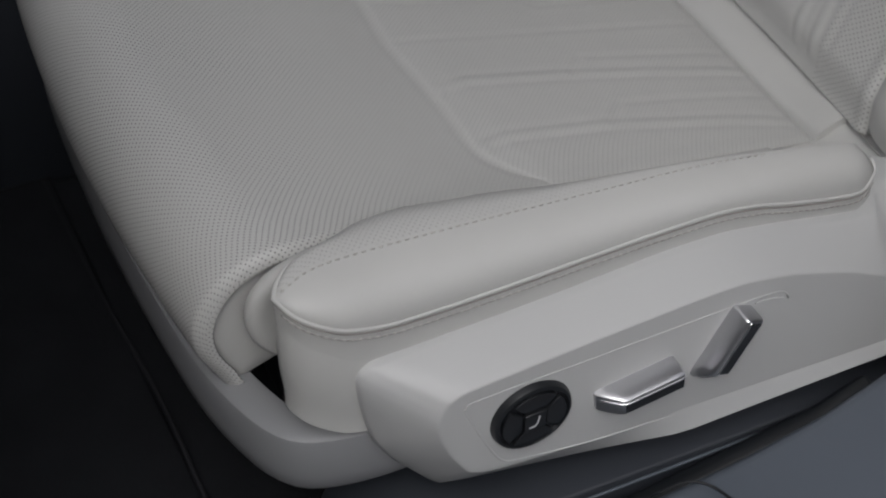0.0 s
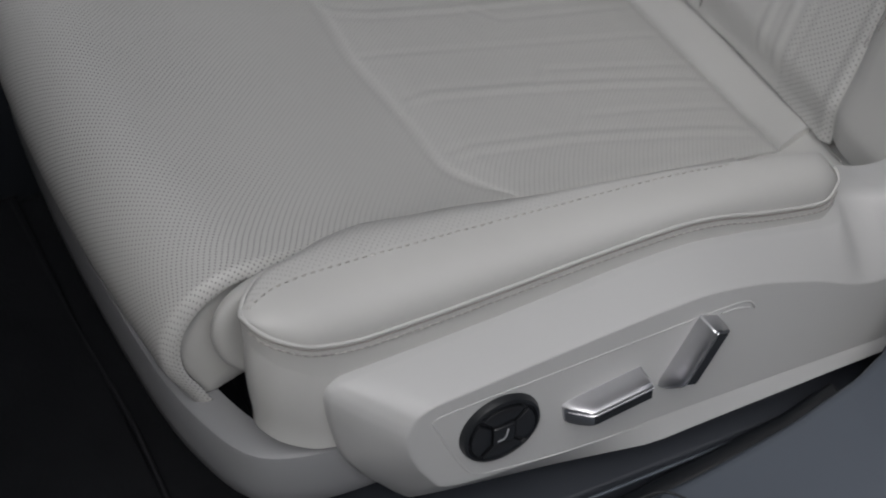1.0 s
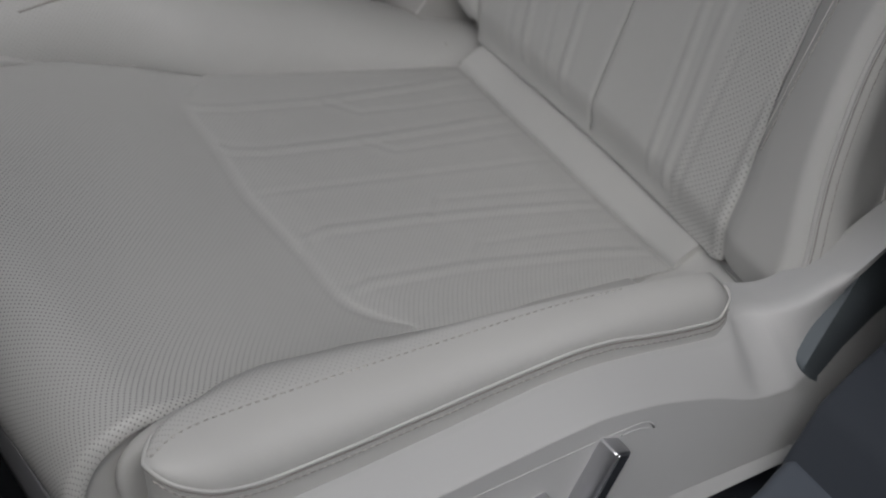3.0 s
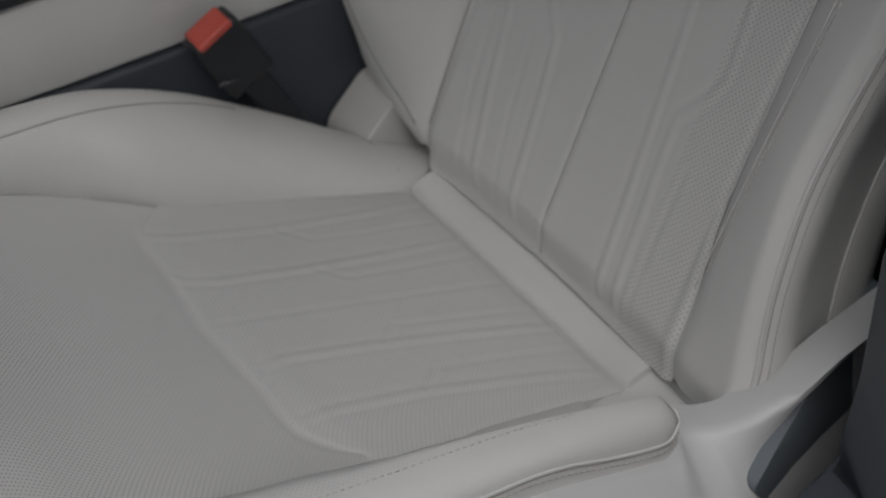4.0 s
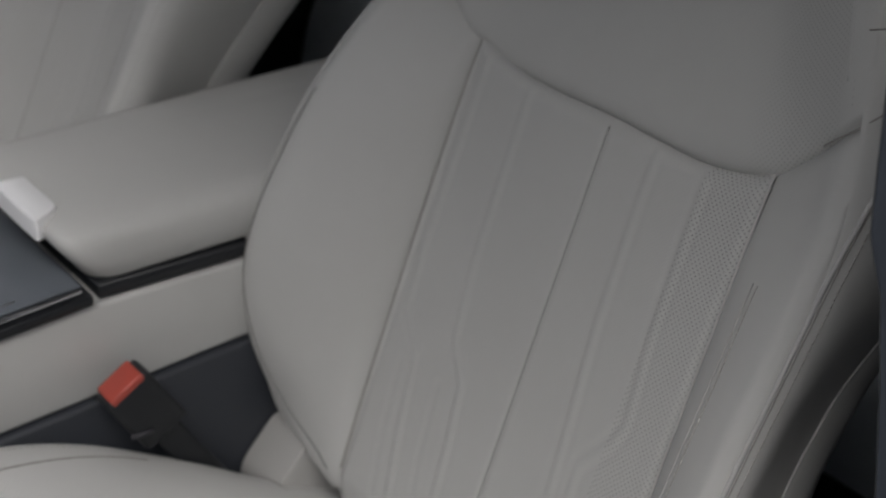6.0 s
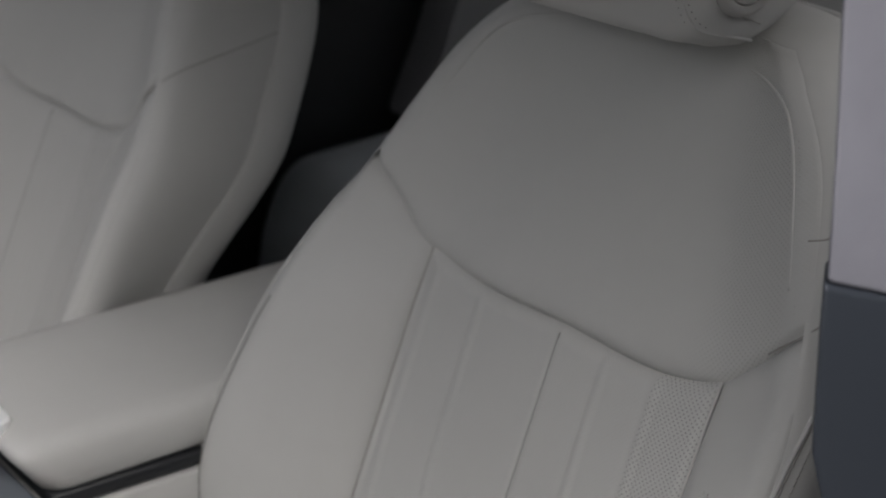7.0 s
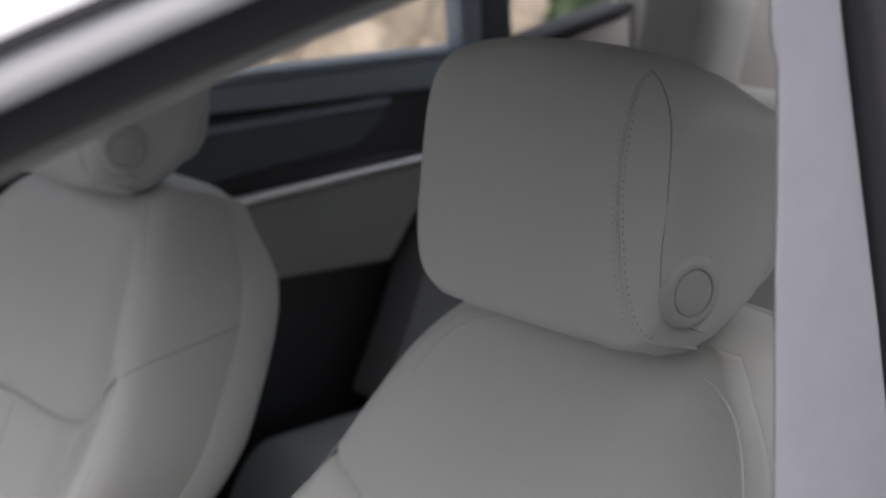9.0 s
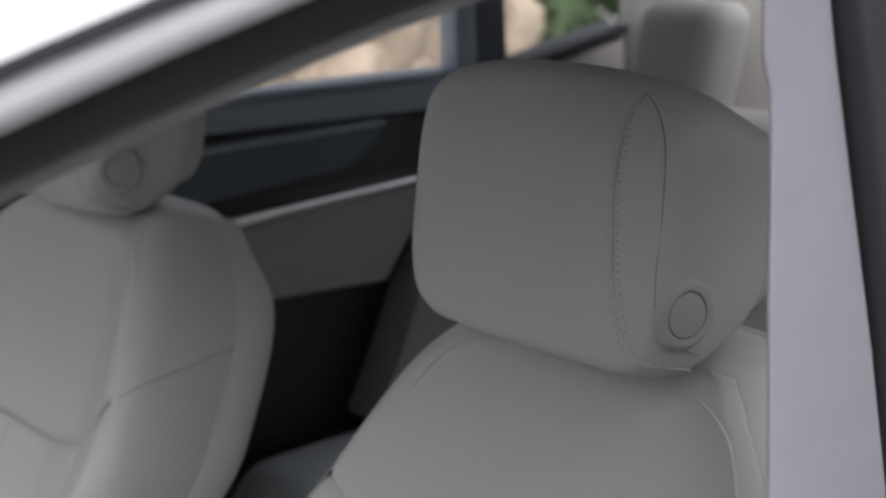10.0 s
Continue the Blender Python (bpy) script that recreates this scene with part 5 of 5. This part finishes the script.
# Pale strip that paints the highlight over the upper inset.
part("lip_highlight", prism_bm([(1.00, 0.906), (1.345, 0.926), (1.347, 0.936), (1.00, 0.917)], 1.352, 1.376, "y", 0.003, 2), M_SLATE_LIGHT, fdoor)
part("chrome_strip", prism_bm([(0.6, 0.765), (1.10, 0.813), (1.45, 0.846), (1.45, 0.858), (1.10, 0.829), (0.6, 0.781)], 1.326, 1.376, "y", 0.005, 4), M_CHROME, fdoor)
part("lower_inset", prism_bm([(0.6, 0.762), (1.10, 0.810), (1.42, 0.841), (1.385, 0.77), (1.335, 0.70), (1.13, 0.70), (0.6, 0.69)], 1.338, 1.376, "y", 0.006, 3), M_INSET, fdoor, "beige door inset")
part("window_post", prism_bm([(1.462, 1.30), (1.502, 1.30), (1.518, 0.98), (1.482, 0.98)], 1.355, 1.40, "y", 0.004, 2), M_SLATE_LIGHT, fdoor)
part("window_frame", prism_bm([(1.51, 1.30), (1.575, 1.30), (1.592, 0.98), (1.520, 0.98)], 1.375, 1.42, "y", 0.004, 2), M_SLATE, fdoor)
part("far_roof_rail", prism_bm([(0.0, 1.14), (0.35, 1.20), (0.8, 1.235), (1.9, 1.18), (1.9, 1.23), (0.8, 1.29), (0.1, 1.27)], 1.34, 1.42, "y", 0.005, 2), M_HEADLINER, fdoor)

cpillar = thing("pillar_rear_far", (1.9, 1.30, 0.5), "beige far rear pillar trim behind the window", "pillar", kind="structure")
part("pillar_trim", prism_bm(rounded([(1.80, 1.335), (1.855, 1.04), (1.95, 1.0), (2.06, 1.0), (2.06, 1.40), (1.84, 1.40)], 0.03, 5), 0.60, 1.21, "z", 0.01, 3), M_HEADLINER, cpillar)
part("quarter_trim", prism_bm([(1.60, 0.985), (1.80, 1.03), (1.80, 0.93), (1.60, 0.93)], 1.335, 1.40, "y", 0.006, 2), M_HEADLINER, cpillar)
part("quarter_seal", prism_bm([(1.58, 0.988), (1.80, 1.036), (1.80, 1.052), (1.58, 1.000)], 1.33, 1.40, "y", 0.003, 2), M_SLATE_DARK, cpillar)

tagged(part("wall_rear", box_bm((0.05, 1.55, 0.88), 0.004, 1, (2.10, 0.68, 0.52)), M_SLATE_DARK), "dark rear wall of the cabin", "wall", kind="structure")
tagged(part("wall_front", prism_bm([(-0.85, 0.08), (-0.42, 0.08), (-0.34, 0.42), (-0.17, 0.46), (-0.15, 0.76), (-0.24, 0.83), (-0.85, 0.84)], -0.05, 1.41, "y", 0.02, 3), M_BLACK), "dark front bulkhead of the cabin", "wall", kind="structure")

tagged(part("wall_front_near", box_bm((0.08, 1.15, 0.94), 0.02, 2, (-0.50, -0.70, 0.50)), M_SLATE_DARK), "dark inner side of the open front door", "wall", kind="structure")
# Unseen door, made thick outwards to block low light from the rear.
tagged(part("wall_near_rear", prism_bm([(0.74, 0.08), (2.10, 0.08), (2.10, 0.98), (0.74, 0.95)], -0.27, -0.06, "y", 0.02, 3), M_SLATE_DARK), "closed near rear door, unseen and thickened to block light", "wall", kind="structure")
tagged(part("wall_far_front", prism_bm([(-0.85, 0.08), (0.36, 0.08), (0.36, 0.94), (-0.85, 0.90)], 1.40, 1.46, "y", 0.004, 2), M_SLATE_DARK), "dark far front door", "wall", kind="structure")
rear = thing("rear_seat", (1.4, 0.7, 0.1), "leather rear bench seat behind the front seats, window light in its cushion colour", "car seat")


def rear_cushion(u, v):
    y = 0.06 + 1.28 * u
    a = v
    x = 0.97 + 0.42 * (1 - a) if a < 0.7 else 0.97 + 0.42 * 0.3 - 0.09 * math.sin((a - 0.7) / 0.3 * 1.4)
    z = 0.510 + 0.03 * (1 - a) if a < 0.7 else 0.519 - 0.16 * (1 - math.cos((a - 0.7) / 0.3 * 1.5))
    side = 0.03 * abs(2 * u - 1) ** 6
    return (x + side, y, z - side - 0.016)


sheet("cushion", rear_cushion, 50, 40, M_REAR, rear, skirt=(0.05, 0, -0.15))
part("backrest", prism_bm(rounded([(1.50, 0.40), (1.72, 0.93), (1.80, 0.95), (1.86, 0.90), (1.70, 0.38)], 0.05, 6), 0.06, 1.31, "y", 0.03, 4), M_LEATHER, rear)
part("side_bolster", prism_bm(rounded([(1.27, 0.50), (1.322, 0.602), (1.340, 0.65), (1.357, 0.693), (1.42, 0.78), (1.60, 0.86), (1.60, 0.50)], 0.03, 4), 1.285, 1.365, "y", 0.012, 3), M_TRIM, rear, "slate grey side bolster")
for yy, lean in ((0.23, 0.10), (1.140, -0.10)):
    bm = box_bm((0.11, 0.160, 0.21), 0.040, 6, (1.735, yy, 0.995))
    for v in bm.verts:
        v.co.y += lean * (v.co.z - 1.0) * (1 if (v.co.y - yy) * lean > 0 else 0.3)
        v.co.x += 0.18 * (v.co.z - 1.0)
    smooth_by_angle(part("headrest", bm, M_LEATHER, rear), 60)

# ---- outside ----
ground = tagged(new("ground", make_mesh("ground", [(-300, -300, -0.27), (300, -300, -0.27), (300, 300, -0.27), (-300, 300, -0.27)], [(0, 1, 2, 3)], M_GROUND, smooth=False)), "grey asphalt ground round the car", "ground", kind="structure")


M_PAVE = material("pale_paving", (0.55, 0.54, 0.53), 0.9, grain=0.6, grain_size=0.02, mottle=0.1, mottle_size=0.8)
pavement = tagged(part("pavement", box_bm((60, 12, 0.12), 0.02, 2, (6, 9.2, -0.215)), M_PAVE), "pale raised pavement beyond the car", "pavement", kind="structure")


def rock_pile(n, x0, x1, y0, y1, ztop):
    bm = bmesh.new()
    rnd = random.Random(4)
    for _ in range(n):
        r = rnd.uniform(0.18, 0.5)
        m = pose(rnd.uniform(x0, x1), rnd.uniform(y0, y1), rnd.uniform(-0.2, ztop), rnd.uniform(0, 360), rnd.uniform(0, 360), rnd.uniform(0, 360)) @ Matrix.Diagonal((r * 1.3, r, r * 0.8, 1))
        v = bmesh.ops.create_icosphere(bm, subdivisions=2, radius=1.0, matrix=m)["verts"]
        for q in v:
            q.co += noise.noise_vector(q.co * 3.0) * 0.08 * r * 3
    return bm


rocks = tagged(part("rock_wall", rock_pile(90, 4.3, 7.0, 7.8, 8.8, 0.9), M_ROCK, smooth=False), "tan sandstone rock bank beyond the car", "rocks", kind="stuff")


def bush(bm, cx, cy, cz, rx, rz, n, rnd):
    for _ in range(n):
        d = Vector((rnd.gauss(0, 1), rnd.gauss(0, 1), rnd.gauss(0, 1))).normalized() * rnd.uniform(0.55, 1.05)
        c = Vector((cx + d.x * rx, cy + d.y * rx, cz + d.z * rz))
        s = rnd.uniform(0.07, 0.15)
        m = Matrix.Translation(c) @ Euler((rnd.uniform(0, 6), rnd.uniform(0, 6), rnd.uniform(0, 6))).to_matrix().to_4x4() @ Matrix.Diagonal((s, s * 0.5, s, 1))
        bmesh.ops.create_circle(bm, cap_ends=True, segments=6, radius=1.0, matrix=m)


bm = bmesh.new()
rnd = random.Random(7)
for k in range(9):
    bush(bm, 7.6 + k * 0.75, 9.0 + rnd.uniform(-0.4, 0.8), 0.5 + rnd.uniform(0, 0.5), 0.80, 0.95, 420, rnd)
shrubs = tagged(part("shrubs", bm, M_LEAF, smooth=False), "green shrubs beyond the rock bank", "shrubs", kind="stuff")

# Unseen wall, added to keep low sky light off the outboard faces.
tagged(part("sky_block_wall", box_bm((26.0, 0.3, 2.7), 0.02, 2, (2.0, -4.6, 1.07)), M_GROUND), "unseen plain grey wall, added to block low sky light", "wall", kind="structure")
